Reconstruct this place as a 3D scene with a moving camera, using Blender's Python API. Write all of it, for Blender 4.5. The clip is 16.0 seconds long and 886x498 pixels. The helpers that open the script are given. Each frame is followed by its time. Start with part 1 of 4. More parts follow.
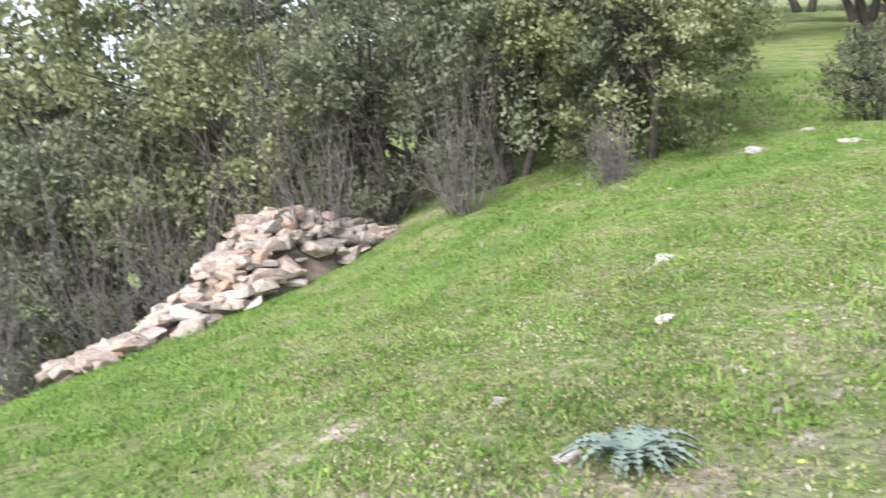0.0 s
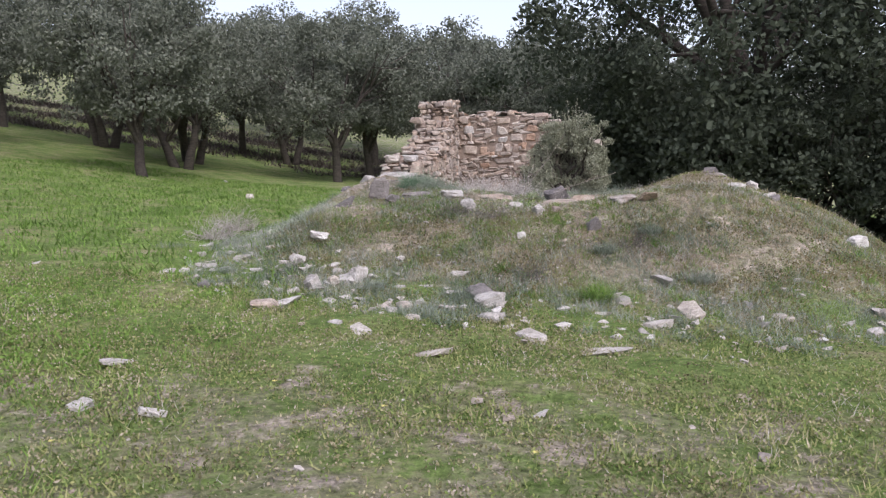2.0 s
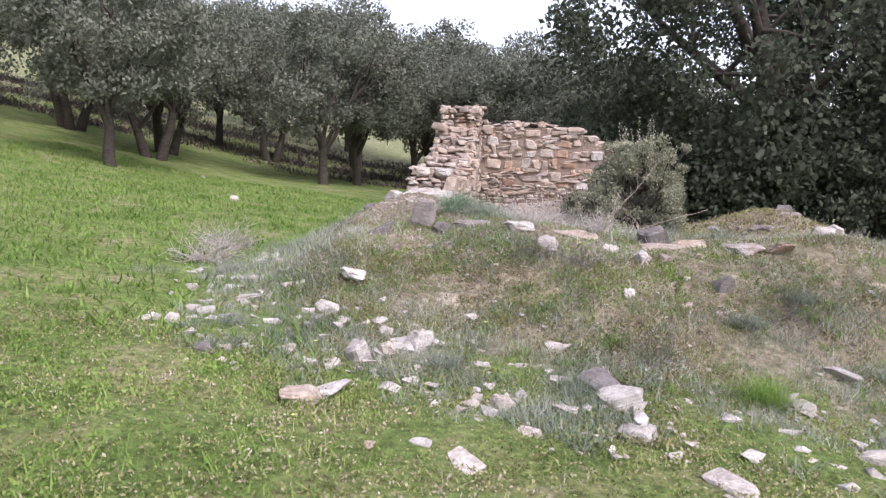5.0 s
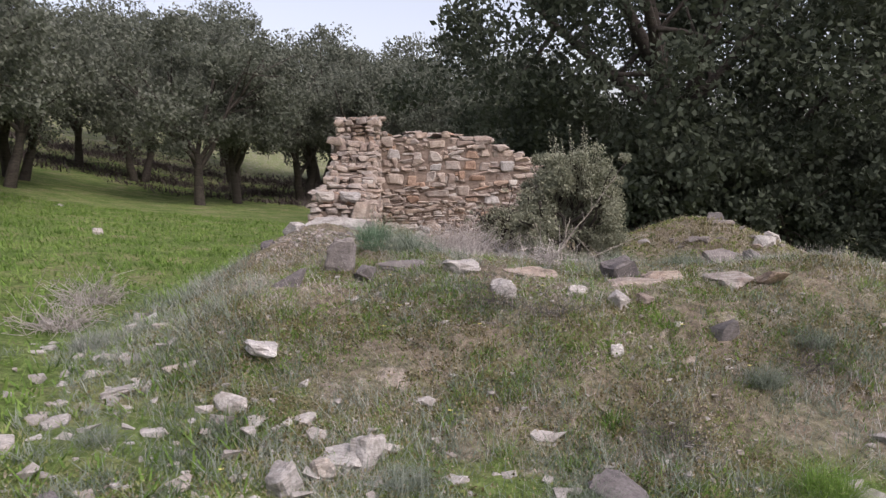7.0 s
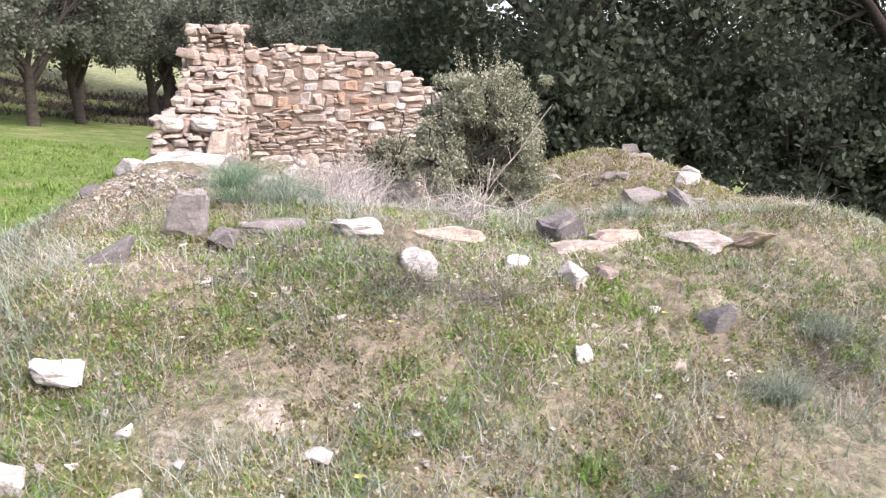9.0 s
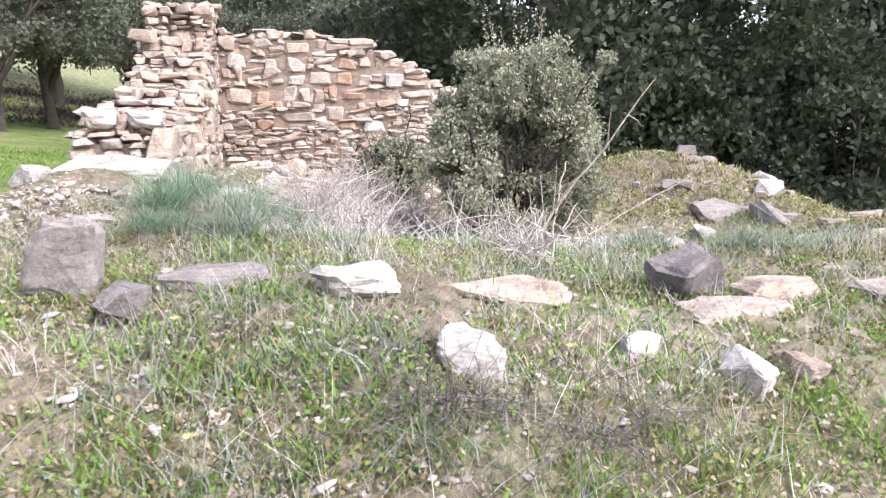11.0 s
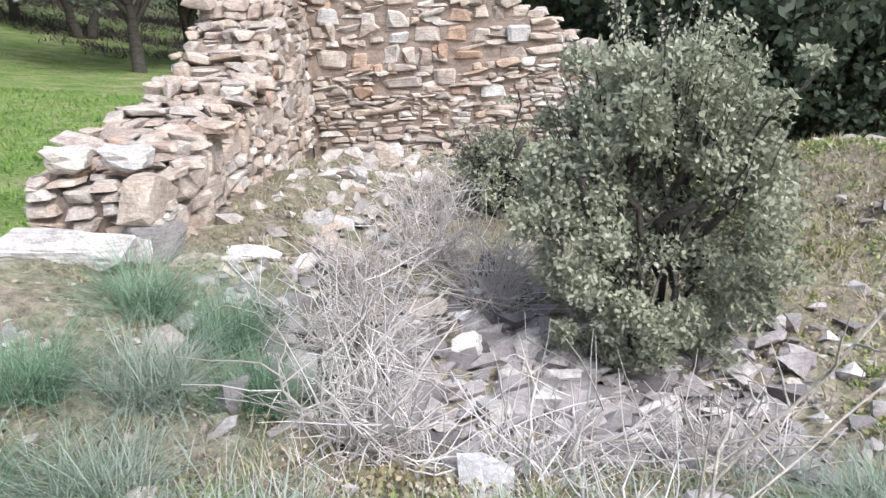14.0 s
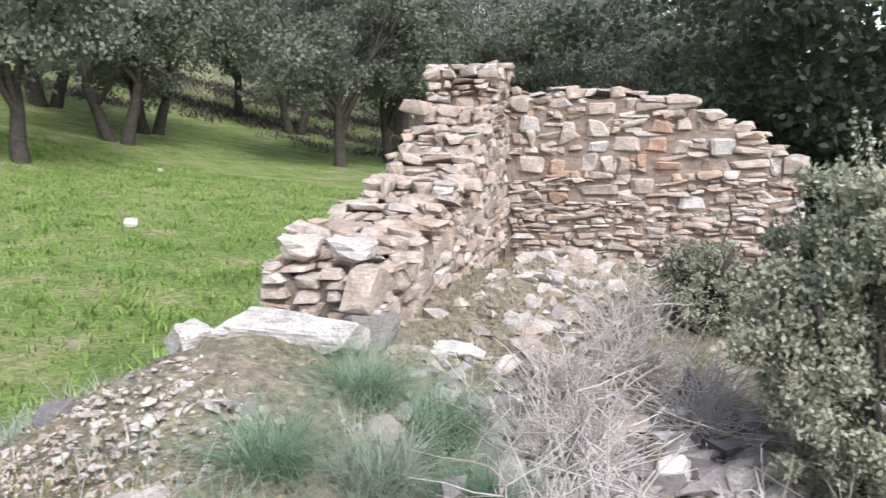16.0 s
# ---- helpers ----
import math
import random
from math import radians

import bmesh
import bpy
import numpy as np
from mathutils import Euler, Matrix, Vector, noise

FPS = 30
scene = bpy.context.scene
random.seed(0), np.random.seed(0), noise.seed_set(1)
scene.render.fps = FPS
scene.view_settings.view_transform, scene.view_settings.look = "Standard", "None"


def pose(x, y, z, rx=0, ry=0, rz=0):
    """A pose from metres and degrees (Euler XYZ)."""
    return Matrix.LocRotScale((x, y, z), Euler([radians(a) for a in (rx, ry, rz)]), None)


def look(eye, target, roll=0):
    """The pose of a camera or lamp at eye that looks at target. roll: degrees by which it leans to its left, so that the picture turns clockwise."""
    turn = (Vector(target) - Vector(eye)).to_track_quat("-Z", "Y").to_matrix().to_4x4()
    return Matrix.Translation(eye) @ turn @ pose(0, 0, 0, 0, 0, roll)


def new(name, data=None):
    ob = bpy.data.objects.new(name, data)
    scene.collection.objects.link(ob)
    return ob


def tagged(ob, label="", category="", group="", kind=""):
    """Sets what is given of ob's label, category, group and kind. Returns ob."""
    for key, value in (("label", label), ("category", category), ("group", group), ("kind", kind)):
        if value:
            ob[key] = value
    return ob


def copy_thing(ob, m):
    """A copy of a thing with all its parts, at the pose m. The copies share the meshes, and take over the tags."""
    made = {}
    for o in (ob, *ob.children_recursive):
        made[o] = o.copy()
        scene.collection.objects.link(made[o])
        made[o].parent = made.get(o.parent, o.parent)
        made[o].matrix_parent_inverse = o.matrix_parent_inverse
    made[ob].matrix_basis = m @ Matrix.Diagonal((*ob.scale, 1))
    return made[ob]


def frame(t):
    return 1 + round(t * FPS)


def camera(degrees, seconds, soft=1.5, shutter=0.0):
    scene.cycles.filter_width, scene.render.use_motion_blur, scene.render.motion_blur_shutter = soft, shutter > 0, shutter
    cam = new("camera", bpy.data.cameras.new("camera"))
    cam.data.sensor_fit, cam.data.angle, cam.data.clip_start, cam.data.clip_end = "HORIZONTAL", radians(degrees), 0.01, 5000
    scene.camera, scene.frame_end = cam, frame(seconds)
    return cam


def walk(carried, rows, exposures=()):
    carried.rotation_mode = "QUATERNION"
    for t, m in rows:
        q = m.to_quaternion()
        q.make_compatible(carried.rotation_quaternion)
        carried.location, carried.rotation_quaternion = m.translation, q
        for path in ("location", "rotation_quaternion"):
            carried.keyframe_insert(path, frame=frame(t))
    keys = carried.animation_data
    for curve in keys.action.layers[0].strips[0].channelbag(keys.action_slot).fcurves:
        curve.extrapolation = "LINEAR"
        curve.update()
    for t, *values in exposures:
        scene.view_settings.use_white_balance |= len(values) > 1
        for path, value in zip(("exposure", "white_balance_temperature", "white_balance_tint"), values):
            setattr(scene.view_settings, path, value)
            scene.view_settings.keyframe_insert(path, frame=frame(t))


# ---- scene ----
cam = camera(59.0, 16.0, 1.3, 0.15)
PATH = [
    (0, (1.85, 0.25, 1.2), (-0.065, 0.764, 0.937), -6.6),
    (0.5, (1.95, 0.45, 1.17), (0.396, 1.653, 0.798), -2.6),
    (0.7, (2.07, 0.50, 1.17), (0.889, 2.078, 0.831), -2.7),
    (1, (2.267, 0.589, 1.234), (1.558, 2.438, 0.951), -2.0),
    (1.5, (2.472, 0.853, 1.343), (2.143, 2.813, 1.121), -2.5),
    (2, (2.541, 1.063, 1.408), (2.243, 3.025, 1.158), -2.5),
    (2.5, (2.378, 1.369, 1.421), (2.052, 3.317, 1.106), -0.6),
    (3, (2.22, 1.704, 1.461), (1.835, 3.63, 1.084), 0.6),
    (3.5, (2.064, 2.115, 1.483), (1.61, 4.018, 1.07), 0.3),
    (4, (1.74, 2.457, 1.491), (1.415, 4.396, 1.123), 1.0),
    (4.5, (1.504, 2.743, 1.549), (1.287, 4.712, 1.275), 1.6),
    (4.7, (1.391, 2.927, 1.526), (1.176, 4.899, 1.269), 1.6),
    (6.8, (0.764, 4.514, 1.719), (0.798, 6.506, 1.54), -1.1),
    (7, (0.741, 4.701, 1.7), (0.828, 6.687, 1.478), -0.9),
    (7.5, (0.722, 5.111, 1.807), (0.949, 7.072, 1.485), 0.6),
    (8, (0.781, 5.574, 1.779), (1.086, 7.515, 1.403), 0.8),
    (8.2, (0.796, 5.706, 1.817), (1.119, 7.641, 1.427), 0.4),
    (10.3, (0.56, 7.735, 1.513), (1.052, 9.624, 1.078), 1.0),
    (10.5, (0.606, 7.909, 1.535), (1.099, 9.802, 1.119), 0.8),
    (11, (0.897, 8.356, 1.516), (1.314, 10.269, 1.109), -0.1),
    (11.5, (1.094, 8.784, 1.513), (1.487, 10.684, 1.027), -0.1),
    (12, (1.275, 9.321, 1.571), (1.696, 11.169, 0.934), -0.9),
    (12.5, (1.51, 9.74, 1.649), (1.87, 11.561, 0.903), -2.5),
    (13, (1.615, 9.955, 1.767), (1.875, 11.792, 1.019), -3.0),
    (13.5, (1.605, 10.227, 1.835), (1.777, 12.096, 1.143), -2.5),
    (14, (1.608, 10.296, 2.013), (1.622, 12.2, 1.401), -2.2),
    (14.5, (1.643, 10.334, 2.053), (1.521, 12.25, 1.492), -1.6),
    (15, (1.649, 10.327, 2.028), (1.481, 12.257, 1.531), -1.2),
    (15.5, (1.583, 10.286, 2.057), (1.401, 12.239, 1.667), -0.7),
    (16, (1.392, 10.267, 2.045), (0.985, 12.192, 1.69), -0.5),
]
walk(cam, [(t, look(eye, target, roll)) for t, eye, target, roll in PATH],
     [(0, 1.65, 6200, 13), (0.7, 1.65, 6200, 14), (1.0, 1.5, 6200, 18), (1.5, 0.75, 6200, 20), (2.0, 0.7, 6200, 20), (2.5, 0.9, 6300, 20), (3.0, 1.4, 6300, 22), (3.5, 1.6, 6300, 24), (4.0, 1.55, 6300, 24),
      (4.7, 1.3, 6300, 24), (6.8, 0.45, 6600, 22), (7.2, 0.6, 6600, 22), (7.6, 1.15, 6600, 22), (8.2, 1.55, 6600, 22), (10.3, 1.75, 6400, 20), (11.0, 1.8, 6300, 19), (12.5, 1.5, 6000, 13), (14.5, 1.5, 6000, 11),
      (15.5, 1.45, 6100, 12), (16.0, 1.42, 6150, 13)])

# ---- light: an overcast sky ----
world = bpy.data.worlds.new("sky")
scene.world = world
world.use_nodes = True
wn = world.node_tree.nodes
sky = wn.new("ShaderNodeTexSky")
sky.sky_type, sky.sun_disc = "NISHITA", False
sky.sun_elevation, sky.sun_rotation = radians(48), radians(140)
sky.air_density, sky.dust_density, sky.ozone_density = 1.0, 2.5, 1.0
haze = wn.new("ShaderNodeHueSaturation")
haze.inputs["Saturation"].default_value = 0.55
world.node_tree.links.new(sky.outputs[0], haze.inputs["Color"])
world.node_tree.links.new(haze.outputs[0], wn["Background"].inputs[0])
wn["Background"].inputs[1].default_value = 0.15
sun = new("sun", bpy.data.lights.new("sun", "SUN"))
sun.data.energy, sun.data.angle, sun.data.color = 1.5, radians(30), (1.0, 0.98, 0.96)
sun.rotation_euler = (radians(42), 0, radians(38))


# ---- materials ----
def ramp(nt, stops):
    r = nt.nodes.new("ShaderNodeValToRGB")
    while len(r.color_ramp.elements) < len(stops):
        r.color_ramp.elements.new(0.5)
    for e, (p, c) in zip(r.color_ramp.elements, stops):
        e.position, e.color = p, (*c, 1)
    return r


def noise_node(nt, scale, detail=4.0, rough=0.6, vec=None):
    n = nt.nodes.new("ShaderNodeTexNoise")
    n.inputs["Scale"].default_value, n.inputs["Detail"].default_value, n.inputs["Roughness"].default_value = scale, detail, rough
    if vec is not None:
        nt.links.new(vec, n.inputs["Vector"])
    return n


def mix(nt, fac, a, b, mode="MIX"):
    m = nt.nodes.new("ShaderNodeMix")
    m.data_type, m.blend_type = "RGBA", mode
    for sock, v in ((m.inputs[0], fac), (m.inputs[6], a), (m.inputs[7], b)):
        if isinstance(v, (int, float)):
            sock.default_value = v
        elif isinstance(v, tuple):
            sock.default_value = (*v, 1)
        else:
            nt.links.new(v, sock)
    return m.outputs[2]


def material(name, rough=0.9):
    m = bpy.data.materials.new(name)
    m.use_nodes = True
    nt = m.node_tree
    b = nt.nodes["Principled BSDF"]
    b.inputs["Roughness"].default_value = rough
    b.inputs["Specular IOR Level"].default_value = 0.25
    return m, nt, b


def bump(nt, b, height_out, strength, dist):
    n = nt.nodes.new("ShaderNodeBump")
    n.inputs["Strength"].default_value, n.inputs["Distance"].default_value = strength, dist
    nt.links.new(height_out, n.inputs["Height"])
    nt.links.new(n.outputs[0], b.inputs["Normal"])


def stone_material(name, stops, stain, moss=0.0, by_object=True):
    """Weathered stone: a tone of its own for each stone, veins, stains and a rough face."""
    m, nt, b = material(name, 0.92)
    tc = nt.nodes.new("ShaderNodeTexCoord")
    if by_object:
        info = nt.nodes.new("ShaderNodeObjectInfo")
        rnd = info.outputs["Random"]
    else:
        info = nt.nodes.new("ShaderNodeNewGeometry")
        rnd = info.outputs["Random Per Island"]
    pos = nt.nodes.new("ShaderNodeNewGeometry").outputs["Position"]
    r = ramp(nt, stops)
    nt.links.new(rnd, r.inputs[0])
    n1, n2 = noise_node(nt, 9, 6, 0.7, pos), noise_node(nt, 55, 5, 0.7, pos)
    r1 = ramp(nt, [(0.42, (0, 0, 0)), (0.66, (1, 1, 1))])
    nt.links.new(n1.outputs[0], r1.inputs[0])
    c = mix(nt, r1.outputs[0], r.outputs[0], mix(nt, 0.55, r.outputs[0], stain))
    r2 = ramp(nt, [(0.3, (0.55, 0.55, 0.55)), (0.7, (1.2, 1.2, 1.2))])
    nt.links.new(n2.outputs[0], r2.inputs[0])
    c = mix(nt, 0.8, c, r2.outputs[0], "MULTIPLY")
    strata = nt.nodes.new("ShaderNodeMapping")
    strata.inputs["Scale"].default_value = (1.6, 1.6, 11)
    nt.links.new(tc.outputs["Object"], strata.inputs["Vector"])
    n4 = noise_node(nt, 1.6, 6, 0.75, strata.outputs[0])
    r4 = ramp(nt, [(0.34, (0.5, 0.47, 0.47)), (0.5, (0.95, 0.94, 0.93)), (0.68, (1.25, 1.24, 1.22))])
    nt.links.new(n4.outputs[0], r4.inputs[0])
    c = mix(nt, 0.75 if by_object else 0.0, c, r4.outputs[0], "MULTIPLY")
    if moss:
        n3 = noise_node(nt, 4, 5, 0.7, pos)
        r3 = ramp(nt, [(0.60, (0, 0, 0)), (0.72, (moss, moss, moss))])
        nt.links.new(n3.outputs[0], r3.inputs[0])
        c = mix(nt, r3.outputs[0], c, (0.10, 0.085, 0.06))
    nt.links.new(c, b.inputs["Base Color"])
    bump(nt, b, n2.outputs[0], 0.7, 0.012)
    return m


def muted(stops, k):
    """The same tones with part of their colour taken out."""
    return [(p, tuple(c * (1 - k) + k * (0.25 * col[0] + 0.65 * col[1] + 0.1 * col[2]) for c in col)) for p, col in stops]


def leaf_material(name, stops, rough=0.55, spread=0.25, mute=0.30):
    """Leaves or blades: a tone by leaf, drifting from clump to clump, with light passing through."""
    stops = muted(stops, mute)
    m, nt, b = material(name, rough)
    g = nt.nodes.new("ShaderNodeNewGeometry")
    n = noise_node(nt, 0.9, 5, 0.65, g.outputs["Position"])
    ma = nt.nodes.new("ShaderNodeMath")
    ma.operation = "MULTIPLY_ADD"
    nt.links.new(g.outputs["Random Per Island"], ma.inputs[0])
    ma.inputs[1].default_value = spread * 2
    mb = nt.nodes.new("ShaderNodeMath")
    mb.operation = "MULTIPLY_ADD"
    nt.links.new(n.outputs[0], mb.inputs[0])
    mb.inputs[1].default_value, mb.inputs[2].default_value = 1.6, -0.3 - spread
    nt.links.new(mb.outputs[0], ma.inputs[2])
    r = ramp(nt, stops)
    nt.links.new(ma.outputs[0], r.inputs[0])
    nt.links.new(r.outputs[0], b.inputs["Base Color"])
    tr = nt.nodes.new("ShaderNodeBsdfTranslucent")
    nt.links.new(r.outputs[0], tr.inputs[0])
    mx = nt.nodes.new("ShaderNodeMixShader")
    mx.inputs[0].default_value = 0.28
    nt.links.new(b.outputs[0], mx.inputs[1])
    nt.links.new(tr.outputs[0], mx.inputs[2])
    nt.links.new(mx.outputs[0], nt.nodes["Material Output"].inputs[0])
    return m


def ground_material():
    """Turf with worn, mossy and stony patches; the mound is drier and shows soil."""
    m, nt, b = material("turf", 1.0)
    b.inputs["Specular IOR Level"].default_value = 0.1
    pos = nt.nodes.new("ShaderNodeNewGeometry").outputs["Position"]
    at = nt.nodes.new("ShaderNodeAttribute")
    at.attribute_name = "dry"
    n0, n1, n2, n3 = noise_node(nt, 1.3, 8, 0.72, pos), noise_node(nt, 2.6, 7, 0.7, pos), noise_node(nt, 16, 6, 0.75, pos), noise_node(nt, 90, 4, 0.7, pos)
    green = ramp(nt, [(0.34, (0.10, 0.15, 0.04)), (0.48, (0.155, 0.215, 0.065)), (0.58, (0.22, 0.235, 0.10)), (0.70, (0.32, 0.27, 0.20))])
    nt.links.new(n0.outputs[0], green.inputs[0])
    brown = ramp(nt, [(0.30, (0.14, 0.12, 0.09)), (0.45, (0.27, 0.225, 0.165)), (0.55, (0.22, 0.21, 0.135)), (0.66, (0.46, 0.385, 0.325))])
    nt.links.new(n1.outputs[0], brown.inputs[0])
    ad = nt.nodes.new("ShaderNodeMath")
    ad.operation = "MULTIPLY_ADD"
    nt.links.new(n1.outputs[0], ad.inputs[0])
    ad.inputs[1].default_value = 1.5
    nt.links.new(at.outputs["Fac"], ad.inputs[2])
    edge = ramp(nt, [(0.75, (0, 0, 0)), (1.0, (1, 1, 1))])
    sb = nt.nodes.new("ShaderNodeMath")
    sb.operation = "SUBTRACT"
    nt.links.new(ad.outputs[0], sb.inputs[0])
    sb.inputs[1].default_value = 0.30
    nt.links.new(sb.outputs[0], edge.inputs[0])
    c = mix(nt, edge.outputs[0], green.outputs[0], brown.outputs[0])
    r2 = ramp(nt, [(0.34, (0.35, 0.35, 0.35)), (0.66, (1.45, 1.45, 1.45))])
    nt.links.new(n2.outputs[0], r2.inputs[0])
    c = mix(nt, 0.85, c, r2.outputs[0], "MULTIPLY")
    r3 = ramp(nt, [(0.62, (0, 0, 0)), (0.70, (1, 1, 1))])
    nt.links.new(n3.outputs[0], r3.inputs[0])
    gravel = mix(nt, 0.5, r3.outputs[0], at.outputs["Color"], "MULTIPLY")
    c = mix(nt, gravel, c, mix(nt, 0.6, c, (0.42, 0.36, 0.30)))
    nt.links.new(c, b.inputs["Base Color"])
    bump(nt, b, n2.outputs[0], 0.9, 0.05)
    return m


TURF = ground_material()
WALL_STONE = stone_material("wall stone", [(0.0, (0.32, 0.26, 0.22)), (0.22, (0.46, 0.39, 0.32)), (0.42, (0.38, 0.34, 0.30)), (0.6, (0.50, 0.43, 0.36)),
                                           (0.72, (0.44, 0.35, 0.27)), (0.76, (0.40, 0.27, 0.19)), (0.79, (0.46, 0.39, 0.33)), (0.84, (0.58, 0.54, 0.48)), (1.0, (0.34, 0.30, 0.27))], (0.17, 0.10, 0.07), 0.7)
PALE_STONE = stone_material("pale stone", [(0.0, (0.42, 0.40, 0.375)), (0.4, (0.54, 0.515, 0.48)), (0.7, (0.48, 0.43, 0.37)), (1.0, (0.62, 0.60, 0.57))], (0.25, 0.22, 0.19))
GREY_STONE = stone_material("grey slate", [(0.0, (0.17, 0.155, 0.15)), (0.5, (0.24, 0.22, 0.21)), (1.0, (0.30, 0.27, 0.25))], (0.10, 0.09, 0.09), 0.3)
RUBBLE = stone_material("rubble", [(0.0, (0.22, 0.20, 0.19)), (0.15, (0.30, 0.26, 0.23)), (0.35, (0.42, 0.38, 0.34)), (0.65, (0.52, 0.47, 0.42)), (0.85, (0.38, 0.29, 0.22)), (1.0, (0.60, 0.57, 0.53))],
                        (0.22, 0.18, 0.14), 0.0, False)
RUBBLE_PALE = stone_material("pale rubble", [(0.0, (0.36, 0.34, 0.31)), (0.3, (0.48, 0.45, 0.41)), (0.6, (0.56, 0.53, 0.49)), (0.8, (0.42, 0.37, 0.32)), (1.0, (0.62, 0.60, 0.57))], (0.24, 0.20, 0.17), 0.0, False)
RUBBLE_GREY = stone_material("grey rubble", [(0.0, (0.16, 0.145, 0.14)), (0.4, (0.29, 0.26, 0.245)), (0.7, (0.38, 0.34, 0.32)), (0.9, (0.48, 0.44, 0.40)), (1.0, (0.58, 0.55, 0.52))], (0.12, 0.10, 0.10), 0.0, False)
RUST_STONE = stone_material("rusty stone", [(0.0, (0.36, 0.23, 0.16)), (0.5, (0.42, 0.29, 0.21)), (1.0, (0.47, 0.36, 0.28))], (0.20, 0.12, 0.08), 0.3)
EARTH = stone_material("earth mortar", [(0.0, (0.25, 0.195, 0.155)), (1.0, (0.30, 0.235, 0.19))], (0.12, 0.09, 0.07))
BARK = stone_material("bark", [(0.0, (0.07, 0.06, 0.05)), (1.0, (0.11, 0.095, 0.08))], (0.035, 0.03, 0.027))
DEADWOOD = stone_material("dead wood", [(0.0, (0.36, 0.32, 0.27)), (1.0, (0.46, 0.42, 0.36))], (0.2, 0.17, 0.14))
GREYWOOD = stone_material("grey bark", [(0.0, (0.17, 0.155, 0.14)), (1.0, (0.24, 0.22, 0.20))], (0.09, 0.08, 0.07))
GRASS = leaf_material("meadow grass", [(0.0, (0.075, 0.12, 0.02)), (0.3, (0.14, 0.21, 0.035)), (0.55, (0.24, 0.30, 0.06)), (0.8, (0.34, 0.33, 0.11)), (1.0, (0.48, 0.40, 0.26))], 0.7, 0.38, 0.15)
LUSH = leaf_material("lush grass", [(0.0, (0.07, 0.14, 0.02)), (0.5, (0.15, 0.27, 0.035)), (1.0, (0.28, 0.38, 0.09))], 0.7, 0.26, 0.08)
DRYGRASS = leaf_material("dry herbs", [(0.0, (0.09, 0.08, 0.03)), (0.3, (0.21, 0.20, 0.06)), (0.55, (0.33, 0.27, 0.13)), (0.8, (0.44, 0.36, 0.25)), (1.0, (0.58, 0.50, 0.42))], 0.9, 0.35, 0.25)
SILVER = leaf_material("silver grass", [(0.0, (0.12, 0.16, 0.10)), (0.45, (0.22, 0.265, 0.19)), (0.8, (0.34, 0.37, 0.30)), (1.0, (0.46, 0.45, 0.39))], 0.8, 0.3, 0.1)
TEAL = leaf_material("blue-green grass", [(0.0, (0.06, 0.11, 0.06)), (0.45, (0.13, 0.21, 0.12)), (0.8, (0.24, 0.33, 0.22)), (1.0, (0.38, 0.42, 0.30))], 0.7, 0.3, 0.0)
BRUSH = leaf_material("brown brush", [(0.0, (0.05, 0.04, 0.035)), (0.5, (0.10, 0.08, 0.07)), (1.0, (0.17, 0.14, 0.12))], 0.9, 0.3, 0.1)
SCRUB_PALE = leaf_material("yellowish scrub leaves", [(0.0, (0.07, 0.085, 0.03)), (0.45, (0.18, 0.20, 0.075)), (0.8, (0.31, 0.32, 0.15)), (1.0, (0.42, 0.42, 0.24))], 0.7, 0.2, 0.15)
STRAW = leaf_material("dead thorn twigs", [(0.0, (0.34, 0.28, 0.23)), (0.5, (0.52, 0.45, 0.39)), (1.0, (0.70, 0.64, 0.58))], 0.85, 0.35)
OLIVE = leaf_material("olive leaves", [(0.0, (0.07, 0.085, 0.05)), (0.4, (0.13, 0.15, 0.095)), (0.75, (0.19, 0.21, 0.145)), (1.0, (0.26, 0.28, 0.21))], 0.75, 0.2)
OAK = leaf_material("holm oak leaves", [(0.0, (0.028, 0.040, 0.022)), (0.5, (0.07, 0.092, 0.05)), (1.0, (0.13, 0.16, 0.095))], 0.8, 0.16)
SCRUB = leaf_material("scrub leaves", [(0.0, (0.06, 0.075, 0.035)), (0.45, (0.14, 0.16, 0.075)), (0.8, (0.24, 0.25, 0.14)), (1.0, (0.33, 0.34, 0.22))], 0.75, 0.18, 0.25)
KERMES = leaf_material("grey-green spiny leaves", [(0.0, (0.08, 0.095, 0.05)), (0.45, (0.22, 0.235, 0.14)), (0.8, (0.36, 0.37, 0.245)), (1.0, (0.45, 0.44, 0.33))], 0.9, 0.17, 0.2)
THISTLE = leaf_material("thistle leaves", [(0.0, (0.12, 0.19, 0.13)), (1.0, (0.26, 0.34, 0.27))], 0.6, 0.3)
MOSS = leaf_material("ochre moss", [(0.0, (0.10, 0.075, 0.03)), (0.4, (0.20, 0.165, 0.065)), (0.75, (0.30, 0.25, 0.11)), (1.0, (0.40, 0.33, 0.23))], 0.95, 0.35, 0.15)
YELLOW = leaf_material("yellow petals", [(0.0, (0.75, 0.6, 0.03)), (1.0, (0.85, 0.75, 0.06))])


# ---- shape helpers ----
def smooth(a, b, v):
    u = np.clip((v - a) / (b - a), 0, 1)
    return u * u * (3 - 2 * u)


def soft(v):
    return np.logaddexp(0, v * 2) / 2


def mound(x, y):
    """How far a place lies within the rubble mound: 0 at its foot, 1 on its crest."""
    dx, dy = x - 2.6, y - 13.6
    rx = np.where(dx < 0, 5.0, 6.2)
    ry = np.where(dy < 0, 6.1, 7.5)
    r = (np.abs(dx / rx) ** 2.4 + np.abs(dy / ry) ** 2.4) ** (1 / 2.4)
    return 1 - smooth(0.42, 1.0, r)


